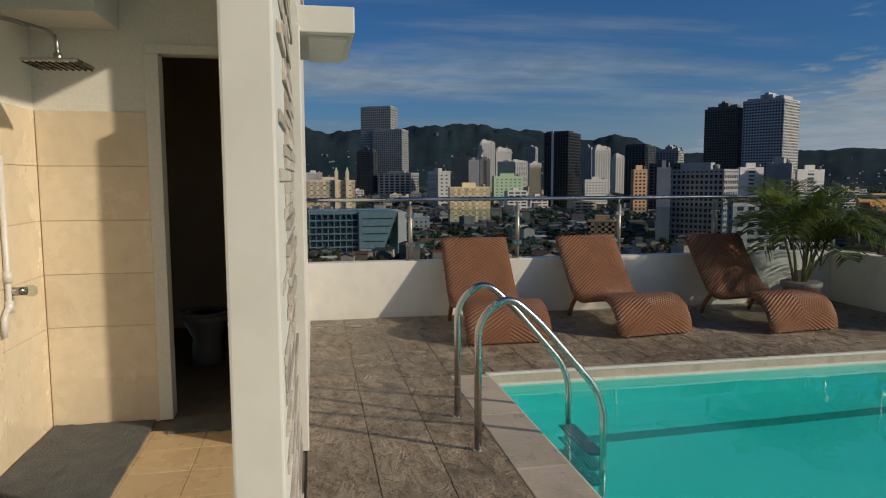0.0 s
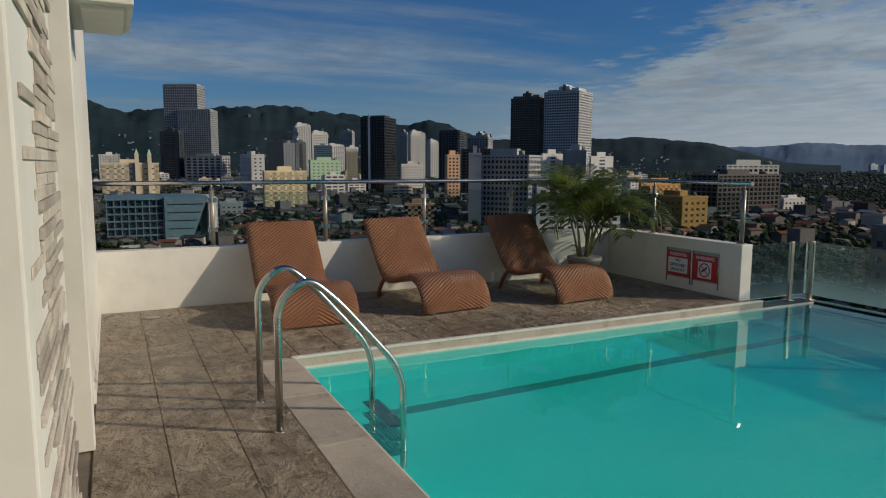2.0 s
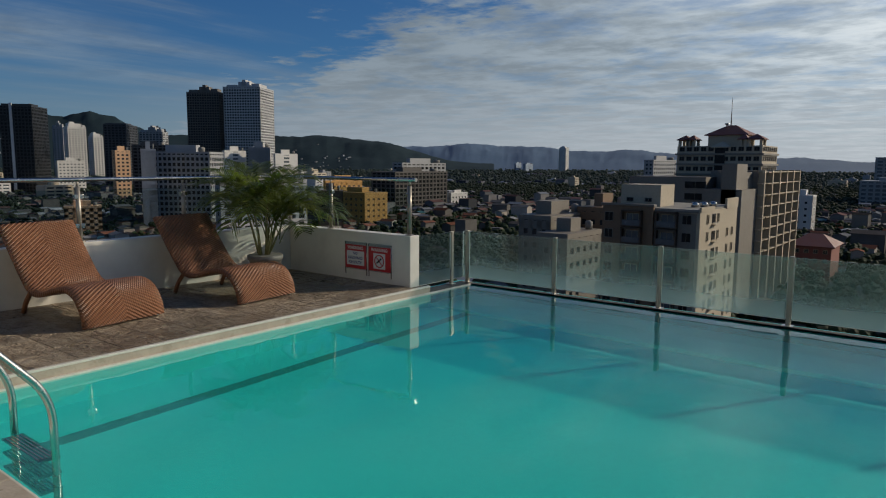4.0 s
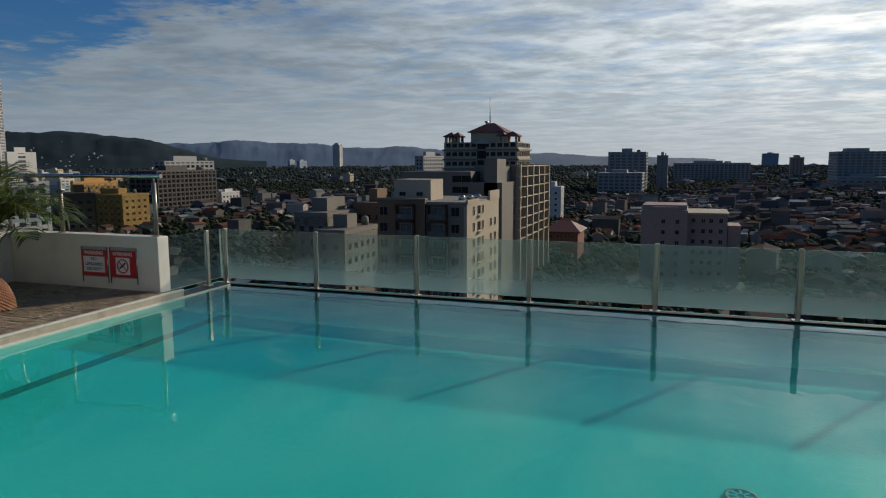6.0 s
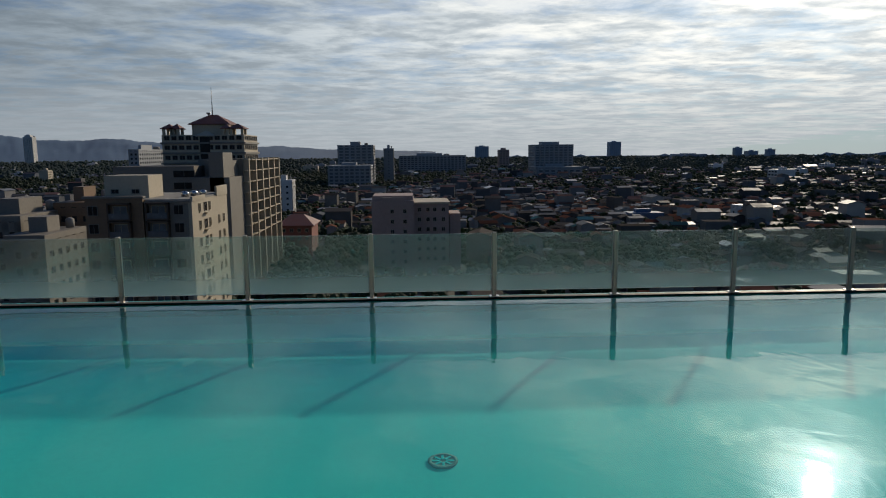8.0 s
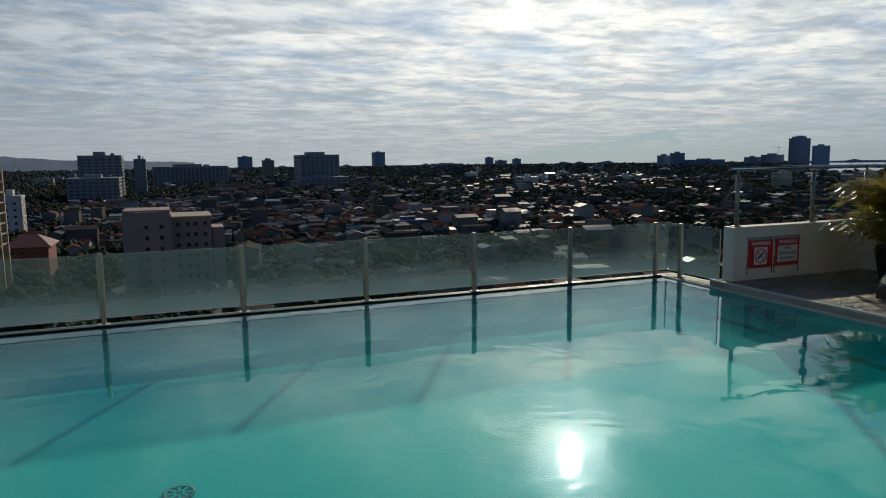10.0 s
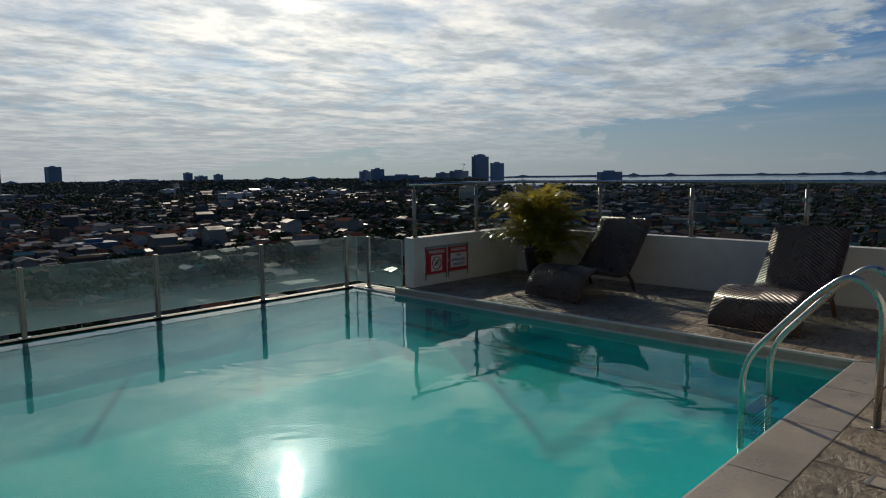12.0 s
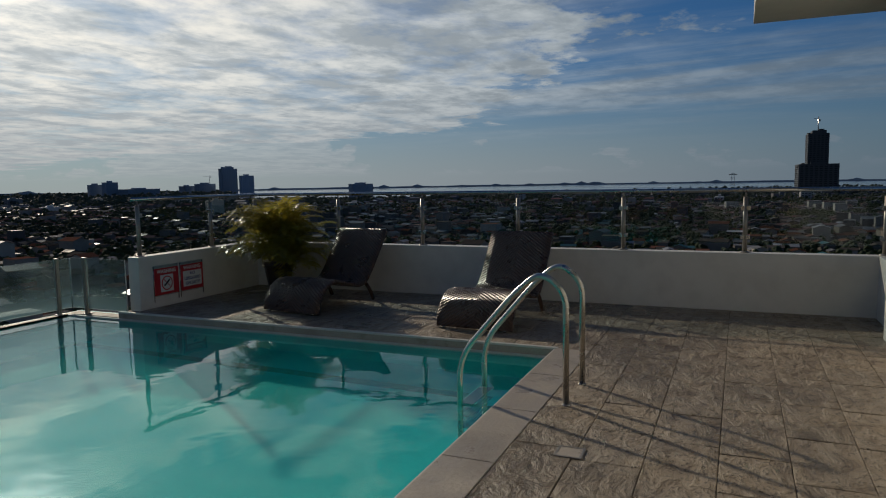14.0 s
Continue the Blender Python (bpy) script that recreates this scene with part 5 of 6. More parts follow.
tower("office_block", "pale grey slab at the end of a long block", 211.7, 220.0, 385.0, 407.0, 9.1, 4, 30, "pale", "dim", 0.8, -28.6)
tower("office_block", "dark flat-topped block in shade", 419.6, 460.1, 787.3, 817.3, 22.0, 4, 9, "charcoal", "black", 0.4, -28.7)
tower("office_block", "grey box on a white block", 333.1, 350.0, 446.3, 466.3, 13.5, 4, 30, "grey", "dim", 0.8, -36.8)
tower("apartment_block", "low pale block with red-lit roof edge", 164.3, 182.5, 383.2, 397.2, -22.6, 3.5, 6, "peach", "dark", 0.6, -24.0)
tower("apartment_block", "low white block with dark windows", 71.8, 88.1, 513.9, 529.9, -26.1, 3.5, 6, "pale", "dim", 0.6, -8.7)
tower("apartment_block", "brown low block behind the palm", 222.2, 234.1, 241.4, 257.4, -11.6, 3.5, 6, "tan", "dark", 0.6, -42.5)
tower("apartment_block", "far white block of flats", 747.3, 768.3, 1522.9, 1542.9, 46.2, 4, 8, "white", "dim", 0.55, -26.3)
tower("apartment_block", "far grey block of flats", 720.9, 757.8, 1306.9, 1330.9, 62.7, 4, 8, "brownish", "dim", 0.5, -29.3)

def hip_roof(x0, x1, y0, y1, z, h, over=0.6, ridge=0.0):
    bm = bmesh.new()
    x0, x1, y0, y1 = x0 - over, x1 + over, y0 - over, y1 + over
    cx, cy = (x0 + x1) / 2, (y0 + y1) / 2
    lo = [bm.verts.new(p) for p in ((x0, y0, z), (x1, y0, z), (x1, y1, z), (x0, y1, z))]
    lo2 = [bm.verts.new((v.co.x, v.co.y, z - 0.25)) for v in lo]
    r0, r1 = bm.verts.new((cx, cy - ridge, z + h)), bm.verts.new((cx, cy + ridge + 0.01, z + h))
    bm.faces.new((lo[0], lo[1], r0))
    bm.faces.new((lo[1], lo[2], r1, r0))
    bm.faces.new((lo[2], lo[3], r1))
    bm.faces.new((lo[3], lo[0], r0, r1))
    for k in range(4):
        bm.faces.new((lo2[k], lo2[(k + 1) % 4], lo[(k + 1) % 4], lo[k]))
    bm.faces.new(lo2[::-1])
    return bm


def window_meshes(w, h, frame_mat, pane_mat):
    f = 0.09
    bm = box(box(box(cube(-w / 2, w / 2, -0.10, 0.02, h - f, h), -w / 2, w / 2, -0.14, 0.02, 0, f), -w / 2, -w / 2 + f, -0.10, 0.02, f, h - f), w / 2 - f, w / 2, -0.10, 0.02, f, h - f)
    box(bm, -0.03, 0.03, -0.07, 0.02, f, h - f)
    return mesh_of("window", bm, frame_mat), mesh_of("pane", cube(-w / 2 + f, w / 2 - f, -0.02, 0.01, f, h - f), pane_mat)


def put_window(meshes, t, m):
    w = piece("window", meshes[0], t, m)
    piece("pane", meshes[1], w, Matrix.Identity(4))


def cream_block():
    x0, x1, y0, y1, top = 119.4, 141.8, 37.5, 55.2, -6.0
    footprints.append((x0 - 6, x1 + 6, y0 - 6, y1 + 6))
    t = thing("apartment_block", "cream and brown apartment block with recessed balconies", "apartment block")
    st = 3.1
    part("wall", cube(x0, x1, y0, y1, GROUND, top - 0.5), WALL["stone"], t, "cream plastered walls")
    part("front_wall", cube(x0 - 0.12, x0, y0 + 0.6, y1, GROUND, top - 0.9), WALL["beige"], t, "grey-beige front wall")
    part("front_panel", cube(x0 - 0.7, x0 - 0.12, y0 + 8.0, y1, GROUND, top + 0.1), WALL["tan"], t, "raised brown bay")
    part("cornice", cube(x0 - 1.0, x0 + 0.3, y0 + 7.8, y1 + 0.3, top + 0.1, top + 0.45), WALL["beige"], t)
    part("cornice", cube(x0 - 0.4, x0 + 0.3, y0 + 0.2, y0 + 7.8, top - 0.75, top - 0.4), WALL["beige"], t)
    part("side_parapet", cube(x0 + 0.1, x0 + 7.5, y0 - 0.15, y0 + 0.25, top - 0.6, top + 0.2), WALL["stone"], t)
    part("side_parapet", cube(x0 + 15.0, x1, y0 - 0.15, y0 + 0.25, top - 0.6, top + 1.3), WALL["stone"], t)
    part("roof", cube(x0 + 0.2, x1 - 0.2, y0 + 0.3, y1 - 0.2, top - 0.5, top - 0.2), M_ROOF, t, "flat grey roof")
    pent = part("penthouse", cube(124.0, 131.0, 46.3, 54.0, top - 0.3, -2.2), WALL["stone"], t, "cream rooftop room")
    for yy in (48.6, 52.2):
        put_window(window_meshes(1.4, 0.8, WALL["beige"], PANE["black"]), t, pose(124.0, yy, top + 0.6, 0, 0, -90))
    for k in range(3):
        part("water_tank", lathe(bmesh.new(), [(0.65, top - 0.2), (0.68, top + 0.5), (0.4, top + 0.75), (0.0, top + 0.8)], 14, (127.0 + 2.4 * k, 41.0 - 0.9 * k)), M_STEEL, t, "round metal water tank")
    win, small, wide = window_meshes(1.7, 1.7, WALL["beige"], PANE["black"]), window_meshes(1.1, 1.7, WALL["stone"], PANE["black"]), window_meshes(2.4, 1.9, WALL["stone"], PANE["dim"])
    for s in range(9):
        z = top - 0.5 - st * (s + 1) + 0.75
        put_window(win, t, pose(x0 - 0.13, y0 + 2.2, z, 0, 0, -90))
        put_window(win, t, pose(x0 - 0.71, y1 - 1.3, z, 0, 0, -90))
        for yy, xx in ((y0 + 5.6, x0 - 0.13), (y0 + 11.8, x0 - 0.71)):
            put_window(wide, t, pose(xx - 0.02, yy, z - 0.25, 0, 0, -90))
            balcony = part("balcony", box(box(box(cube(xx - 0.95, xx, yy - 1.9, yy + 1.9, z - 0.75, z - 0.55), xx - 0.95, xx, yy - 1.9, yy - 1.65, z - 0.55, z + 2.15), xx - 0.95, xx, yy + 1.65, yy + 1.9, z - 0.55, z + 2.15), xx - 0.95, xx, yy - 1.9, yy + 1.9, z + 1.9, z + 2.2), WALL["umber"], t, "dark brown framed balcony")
            part("balustrade", cube(xx - 0.93, xx - 0.88, yy - 1.65, yy + 1.65, z - 0.55, z + 0.45), PANE["dim"], balcony)
        for k, xx in enumerate((4.2, 7.6, 10.2, 16.2, 19.4)):
            if s or k < 3:
                put_window(small if k != 1 else win, t, pose(x0 + xx, y0 - 0.02, z, 0, 0, 0))
        part("ledge", cube(x0 + 6.4, x0 + 8.8, y0 - 0.7, y0, z - 0.35, z - 0.2), WALL["stone"], t)


cream_block()


def hotel():
    t = thing("hotel", "stepped beige hotel with dark red hipped roofs and a mast", "hotel")
    footprints.append((190, 262, 44, 90))
    x0, x1, y0, y1 = 224.0, 243.0, 53.1, 79.0
    part("upper_block", cube(x0, x1, y0, y1, -14, 7.6), WALL["stone"], t)
    for z in (-1.2, 2.0, 5.2):
        part("string_course", cube(x0 - 0.5, x1 + 0.5, y0 - 0.5, y1 + 0.5, z - 0.5, z + 0.1), WALL["beige"], t)
    win = window_meshes(1.7, 1.4, WALL["beige"], PANE["black"])
    for z in (-0.1, 3.1, 6.1):
        for k in range(11):
            if k not in (5,):
                put_window(win, t, pose(x0 - 0.02, y0 + 1.6 + 2.27 * k, z - 0.2, 0, 0, -90))
        for k in range(7):
            put_window(win, t, pose(x0 + 1.6 + 2.6 * k, y0 - 0.02, z - 0.2, 0, 0, 0))
    part("stair_glass", cube(x0 - 0.3, x0 + 0.2, 64.0, 67.0, -2, 7.2), PANE["black"], t, "dark glazed stair strip")
    part("gable", hip_roof(x0 - 0.8, x0 + 3, 62.5, 68.0, 7.3, 1.6, 0.2, 0.1), WALL["stone"], t)
    cen = part("centre_storey", cube(x0 + 4, x1 - 4, 59.2, 70.6, 7.6, 11.2), WALL["stone"], t)
    part("roof", hip_roof(x0 + 4, x1 - 4, 59.2, 70.6, 11.2, 3.2, 1.0, 1.2), M_REDROOF, t, "dark red hipped roof")
    for ya, yb in ((53.3, 57.6), (57.8, 60.0), (73.5, 76.0), (75.6, 78.8)):
        for xa in ((x0 + 0.2, x0 + 5.0),):
            for px in (xa[0], xa[1] - 0.8):
                for py in (ya, yb - 0.8):
                    part("pavilion_post", cube(px, px + 0.8, py, py + 0.8, 7.6, 9.6), WALL["stone"], t)
            part("pavilion_roof", hip_roof(xa[0], xa[1], ya, yb, 9.7, 1.5, 0.5), M_REDROOF, t, "dark red hipped roof")
    part("mast", bar([(232, 64.9, 14), (232, 64.9, 23)], [0.18, 0.07], 6), M_STEEL, t)
    part("dish", lathe(bmesh.new(), [(0.1, 13.6), (0.15, 14.2), (0.6, 14.6), (0.7, 15.0), (0.4, 15.0)], 12, (232, 66.2)), M_STEEL, t)
    # lower wing with a blank front and a side of arched balconies
    a0, a1, b0, b1 = 209.2, 257.9, 50.3, 63.5
    part("lower_wing", cube(a0, a1, b0, b1, GROUND, 0.0), WALL["beige"], t, "blank grey-beige wing")
    part("stair_tower", box(cube(193.3, 203.4, 51.8, 55.7, -14, 1.9), 203.4, 209.2, 51.8, 60.0, -14, -0.4), WALL["beige"], t)
    part("side_wing", cube(195.9, 209.2, 60.7, 83.0, GROUND, -1.8), WALL["beige"], t)
    part("front_step", cube(193.3, 209.2, 50.3, 60.7, GROUND, -5.0), WALL["beige"], t)
    for k in range(8):
        z = -0.2 - 3.3 * k
        part("balcony_slab", cube(a0 + 6, a1 + 0.5, b0 - 1.5, b0, z - 0.3, z), WALL["stone"], t)
        part("corner_slab", cube(a0 - 0.6, a0 + 5.0, b0 - 1.4, b0, z - 0.25, z), WALL["stone"], t)
    for k in range(6):
        xx = a0 + 1 + 9.4 * k
        part("column", cube(xx - 0.5, xx + 0.5, b0 - 1.7, b0, GROUND, 0.2), WALL["stone"], t)
    dk = window_meshes(3.2, 2.2, WALL["stone"], PANE["black"])
    for k in range(5):
        for s in range(7):
            put_window(dk, t, pose(a0 + 5.7 + 9.4 * k, b0 - 0.05, -3.1 - 3.3 * s, 0, 0, 0))
    for s in range(3):
        put_window(window_meshes(6.0, 2.0, WALL["beige"], PANE["black"]), t, pose(195.85, 63.5, -5.0 - 3.3 * s, 0, 0, -90))
    part("arch_hood", lathe(bmesh.new(), [(2.0, -3.4), (1.6, -2.2), (0.0, -1.9)], 12, (198, 66)), WALL["stone"], t)


hotel()


def pink_block():
    t = thing("apartment_block", "dusty pink flat-roofed block with small dark windows", "apartment block")
    footprints.append((209, 245, -20, 18))
    part("wall", cube(215, 238, -0.9, 12.4, GROUND, -13.6), WALL["pink"], t)
    part("stair_head", box(cube(217, 232, -0.6, 12.2, -13.6, -12.1), 215, 216, 2, 9, -13.6, -12.5), WALL["pink"], t)
    part("wing", cube(221, 240, -12.2, -0.9, GROUND, -14.8), WALL["pink"], t)
    part("cornice", cube(220.4, 240.4, -12.6, -0.9, -15.1, -14.5), WALL["stone"], t)
    part("side_block", cube(224, 236, -16.2, -12.6, GROUND, -18.5), WALL["pink"], t)
    win = window_meshes(1.2, 1.4, WALL["stone"], PANE["black"])
    for s in range(6):
        z = -17.6 - 3.2 * s
        for yy in (-2.6, -5.4, -7.6, -10.4):
            put_window(win, t, pose(220.97, yy, z, 0, 0, -90))
        for yy in (2.0, 6.0):
            put_window(win, t, pose(214.97, yy, z, 0, 0, -90))


pink_block()


def red_house():
    t = thing("house", "red-roofed house of three storeys", "house")
    footprints.append((280, 314, 36, 62))
    part("wall", cube(287, 306, 42, 56, GROUND, -28.4), WALL["redbrown"], t)
    part("roof", hip_roof(287, 306, 42, 56, -28.4, 4.0, 1.2, 2.5), M_REDROOF, t)
    win = window_meshes(1.6, 1.5, WALL["stone"], PANE["dark"])
    for k in range(4):
        for s in range(2):
            put_window(win, t, pose(286.97, 44 + 3.2 * k, -31.2 - 3.4 * s, 0, 0, -90))


red_house()
tower("apartment_block", "beige low block with flat roofs", 148.5, 169.0, 82.8, 92.0, -11.2, 3.3, 5, "beige", "dark", 0.6)
tower("apartment_block", "beige low block with flat roofs", 140.7, 158.6, 74.0, 82.0, -14.5, 3.3, 5, "beige", "dark", 0.6)
tower("apartment_block", "brown low block of flats", 163.9, 178.0, 74.6, 83.5, -9.5, 3.3, 5, "tan", "dark", 0.6)


def crane(x, y, z, h, arm, label, turn):
    t = thing("tower_crane", label, "crane", (x, y, z), turn)
    part("mast", bar([(0, 0, 0), (0, 0, h)], h * 0.03, 4), M_STEEL, t)
    part("jib", bar([(-arm * 0.3, 0, h * 0.86), (arm, 0, h * 0.9)], h * 0.02, 4), M_STEEL, t)
    part("counterweight", cube(-arm * 0.32, -arm * 0.2, -h * 0.04, h * 0.04, h * 0.76, h * 0.86), M_ROOF, t)


def school():
    """A glazed block with open floors, a leaning panelled front and a white end wall."""
    t = thing("school_building", "dark glass building with a slanted blue-grey front", "school building")
    footprints.append((-10, 60, 360, 440))
    top, y0 = -16.2, 380.0
    part("core", cube(-2.0, 24.0, y0 + 1.0, 425, GROUND, top - 0.6), PANE["bluedark"], t, "dark teal window glass")
    slab, post = mesh_of("floor_slab", cube(-2.6, 25.0, y0 - 0.6, y0 + 1.2, 0, 0.7), WALL["bluegrey"]), mesh_of("mullion", cube(-0.22, 0.22, y0 - 0.2, y0 + 1.1, GROUND, top), WALL["bluegrey"])
    for k in range(7):
        piece("floor_slab", slab, t, pose(0, 0, top - 0.7 - 3.7 * k))
    for k in range(9):
        piece("mullion", post, t, pose(-2.2 + 3.3 * k, 0, 0))
    bm = bmesh.new()
    c = [bm.verts.new((x, y, z)) for y in (y0 - 2.5, 425.0) for x, z in ((24.5, GROUND), (36.0, GROUND), (46.0, top + 0.6), (24.5, top + 0.6))]
    for f in ((0, 1, 2, 3), (7, 6, 5, 4), (0, 4, 5, 1), (1, 5, 6, 2), (2, 6, 7, 3), (3, 7, 4, 0)):
        bm.faces.new([c[k] for k in f])
    front = part("leaning_front", bm, WALL["bluegrey"], t, "slanted blue-grey panel wall")
    for k in range(5):
        part("slit_window", cube(26.0, 37.0 + 1.6 * (4 - k), y0 - 2.62, y0 - 2.5, top - 3.4 - 4.2 * k, top - 2.9 - 4.2 * k), PANE["dark"], front)
    part("end_wall", cube(46.4, 51.0, y0 - 1.0, 420, GROUND, top + 0.2), WALL["white"], t, "white end wall")
    part("roof", cube(-3.2, 46.2, y0 - 0.4, 424, top - 0.1, top + 0.35), WALL["bluegrey"], t)


school()
crane(-134, -1485, 76, 34, 18, "tower crane on the unfinished tower", 60)
crane(1800, -1985, 6, 30, 22, "far tower crane on a dark block", 30)
crane(372, 1500, 10, 70, 26, "yellow tower crane among the towers", 120)


def pylon(x, y):
    t = thing("lattice_mast", "steel lattice mast against the sea", "mast", (x, y, GROUND))
    bm = bmesh.new()
    for sx, sy in ((-1, -1), (1, -1), (1, 1), (-1, 1)):
        tube(bm, [(sx * 5, sy * 5, 0), (sx * 1.5, sy * 1.5, 48)], 0.4, 4)
    part("leg_frame", bm, M_STEEL, t)
    for z in (16, 30, 40, 47):
        part("cross_frame", cube(-5.5 + z * 0.07, 5.5 - z * 0.07, -5.5 + z * 0.07, 5.5 - z * 0.07, z, z + 0.8), M_STEEL, t)
    part("head", cube(-6, 6, -1, 1, 45, 46.5), M_STEEL, t)


pylon(10, -1180)

# church spires
for xx in (30.0, 44.0):
    sp = thing("church_spire", "small pale spire with a green cap", "spire", (xx, 898, 0))
    part("shaft", cube(-2.2, 2.2, -2.2, 2.2, GROUND, 12), WALL["cream"], sp)
    part("cap", hip_roof(-2.2, 2.2, -2.2, 2.2, 12, 8, 0.3), WALL["mint"], sp)

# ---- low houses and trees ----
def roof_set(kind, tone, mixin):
    """Five sheet roofs and two walls; tone darkens them, mixin paints blue distance haze into their colours."""
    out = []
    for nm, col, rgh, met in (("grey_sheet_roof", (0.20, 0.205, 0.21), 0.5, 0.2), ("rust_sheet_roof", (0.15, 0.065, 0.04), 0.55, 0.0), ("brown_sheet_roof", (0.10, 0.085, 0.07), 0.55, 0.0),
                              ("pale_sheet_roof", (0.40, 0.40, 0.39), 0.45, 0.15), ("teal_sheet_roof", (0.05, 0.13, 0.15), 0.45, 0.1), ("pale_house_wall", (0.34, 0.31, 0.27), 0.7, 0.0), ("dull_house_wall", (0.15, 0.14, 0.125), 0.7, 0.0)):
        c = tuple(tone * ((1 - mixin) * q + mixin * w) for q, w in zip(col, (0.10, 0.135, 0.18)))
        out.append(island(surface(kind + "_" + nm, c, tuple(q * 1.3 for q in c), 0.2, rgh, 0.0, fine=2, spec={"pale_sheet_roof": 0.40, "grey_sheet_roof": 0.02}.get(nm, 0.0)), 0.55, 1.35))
    return out


def leafage(kind, a, b):
    m = island(surface(kind + "_tree_foliage", a, b, 0.5, 0.85, bump=0.6, fine=3.0), 0.65, 1.35)
    leaf_light(m, (0.15, 0.21, 0.09), 0.35)
    return m


def carpet(name, tree_name, r, r_end, roofs, foliage, label, tree_label):
    rnd = random.Random(round(r))
    hv, hf, hm, tv, tf = [], [], [], [], []
    ico = bmesh.new()
    bmesh.ops.create_icosphere(ico, subdivisions=1, radius=1.0)
    iv, jf = [v.co.copy() for v in ico.verts], [[v.index for v in f.verts] for f in ico.faces]
    ico.free()

    def free(x, y, pad):
        return not any(a - pad < x < b + pad and c - pad < y < d + pad for a, b, c, d in footprints)

    def house(x, y, w, l, h, turn, flat):
        c, s = math.cos(turn), math.sin(turn)
        rise = 0.0 if flat else 0.16 * w
        base = len(hv)
        o = 0.5
        pts = [(-w / 2, -l / 2, 0), (w / 2, -l / 2, 0), (w / 2, l / 2, 0), (-w / 2, l / 2, 0), (-w / 2, -l / 2, h), (w / 2, -l / 2, h), (w / 2, l / 2, h), (-w / 2, l / 2, h), (0, -l / 2, h + rise), (0, l / 2, h + rise)]
        faces = [(0, 1, 5, 4), (1, 2, 6, 5), (2, 3, 7, 6), (3, 0, 4, 7)]
        wm = 5 + (rnd.random() < 0.6)
        if flat:
            faces += [(4, 5, 6, 7)]
            ms = [wm] * 4 + [rnd.choice((0, 2, 2, 1))]
        else:
            faces += [(4, 5, 8), (6, 7, 9)]
            ms = [wm] * 6
        for p in pts:
            hv.append((x + p[0] * c - p[1] * s, y + p[0] * s + p[1] * c, GROUND + p[2]))
        for f in faces:
            hf.append([base + k for k in f])
        hm.extend(ms)
        if not flat:
            rb = len(hv)
            rp = [(-w / 2 - o, -l / 2 - o, h - 0.16 * o), (0, -l / 2 - o, h + rise + 0.1), (w / 2 + o, -l / 2 - o, h - 0.16 * o), (-w / 2 - o, l / 2 + o, h - 0.16 * o), (0, l / 2 + o, h + rise + 0.1), (w / 2 + o, l / 2 + o, h - 0.16 * o)]
            for p in rp:
                hv.append((x + p[0] * c - p[1] * s, y + p[0] * s + p[1] * c, GROUND + p[2] + 0.12))
            hf.extend([[rb, rb + 1, rb + 4, rb + 3], [rb + 1, rb + 2, rb + 5, rb + 4]])
            hm.extend([rnd.choices((0, 1, 2, 3, 4), (5, 6, 6, 0.8, 0.6))[0]] * 2)

    def tree(x, y, r, n):
        for _ in range(n):
            a, q = rnd.uniform(0, 6.28), rnd.uniform(0, r * 0.8)
            rr = r * rnd.uniform(0.2, 0.5)
            cx, cy, cz = x + q * math.cos(a), y + q * math.sin(a), GROUND + r * rnd.uniform(0.9, 1.9)
            base = len(tv)
            for v in iv:
                j = rnd.uniform(0.75, 1.2)
                tv.append((cx + v.x * rr * j, cy + v.y * rr * j, cz + v.z * rr * 0.8 * j))
            tf.extend([base + k for k in f] for f in jf)

    while r < r_end:
        cell = max(8.5, 0.0098 * r)
        step = cell / r
        az = radians(-38) + rnd.uniform(0, step)
        sea_from = radians(140)
        while az < radians(206):
            x = r * math.sin(az) + rnd.uniform(-0.35, 0.35) * cell
            y = r * math.cos(az) + rnd.uniform(-0.35, 0.35) * cell
            az += step
            if az > sea_from and r > 1850 - 250 * math.sin(3 * az):
                continue
            green = noise.noise((x * 0.004, y * 0.004, 1.7)) + (0.25 if r > 900 else 0.0)  + (0.30 if radians(40) < az < radians(84) and r > 420 else 0)
            pick = rnd.random()
            if not free(x, y, 0):
                continue
            if pick < 0.50 + 0.9 * green:
                tree(x, y, min(cell * 0.5, 11) * rnd.uniform(0.6, 1.1), 22 if r < 350 else (9 if r < 900 else 4))
            else:
                big = rnd.random() < 0.05
                w, l = cell * rnd.uniform(0.5, 0.85), cell * rnd.uniform(0.6, 1.1)
                h = rnd.uniform(3.5, 8.5)
                if big:
                    w, l, h = w * 1.4, l * 1.5, rnd.uniform(8, 15)
                house(x, y, w, l, h, rnd.choice((0, 1.5708)) + rnd.uniform(-0.25, 0.25), rnd.random() < (0.5 if big else 0.12))
        r += cell * 0.92
    me = bpy.data.meshes.new(name)
    me.from_pydata(hv, [], hf)
    for m in roofs:
        me.materials.append(m)
    me.polygons.foreach_set("material_index", hm)
    tagged(new(name, me), label, "houses", kind="stuff")
    me = bpy.data.meshes.new(tree_name)
    me.from_pydata(tv, [], tf)
    me.materials.append(foliage)
    tagged(new(tree_name, me), tree_label, "trees", kind="stuff")


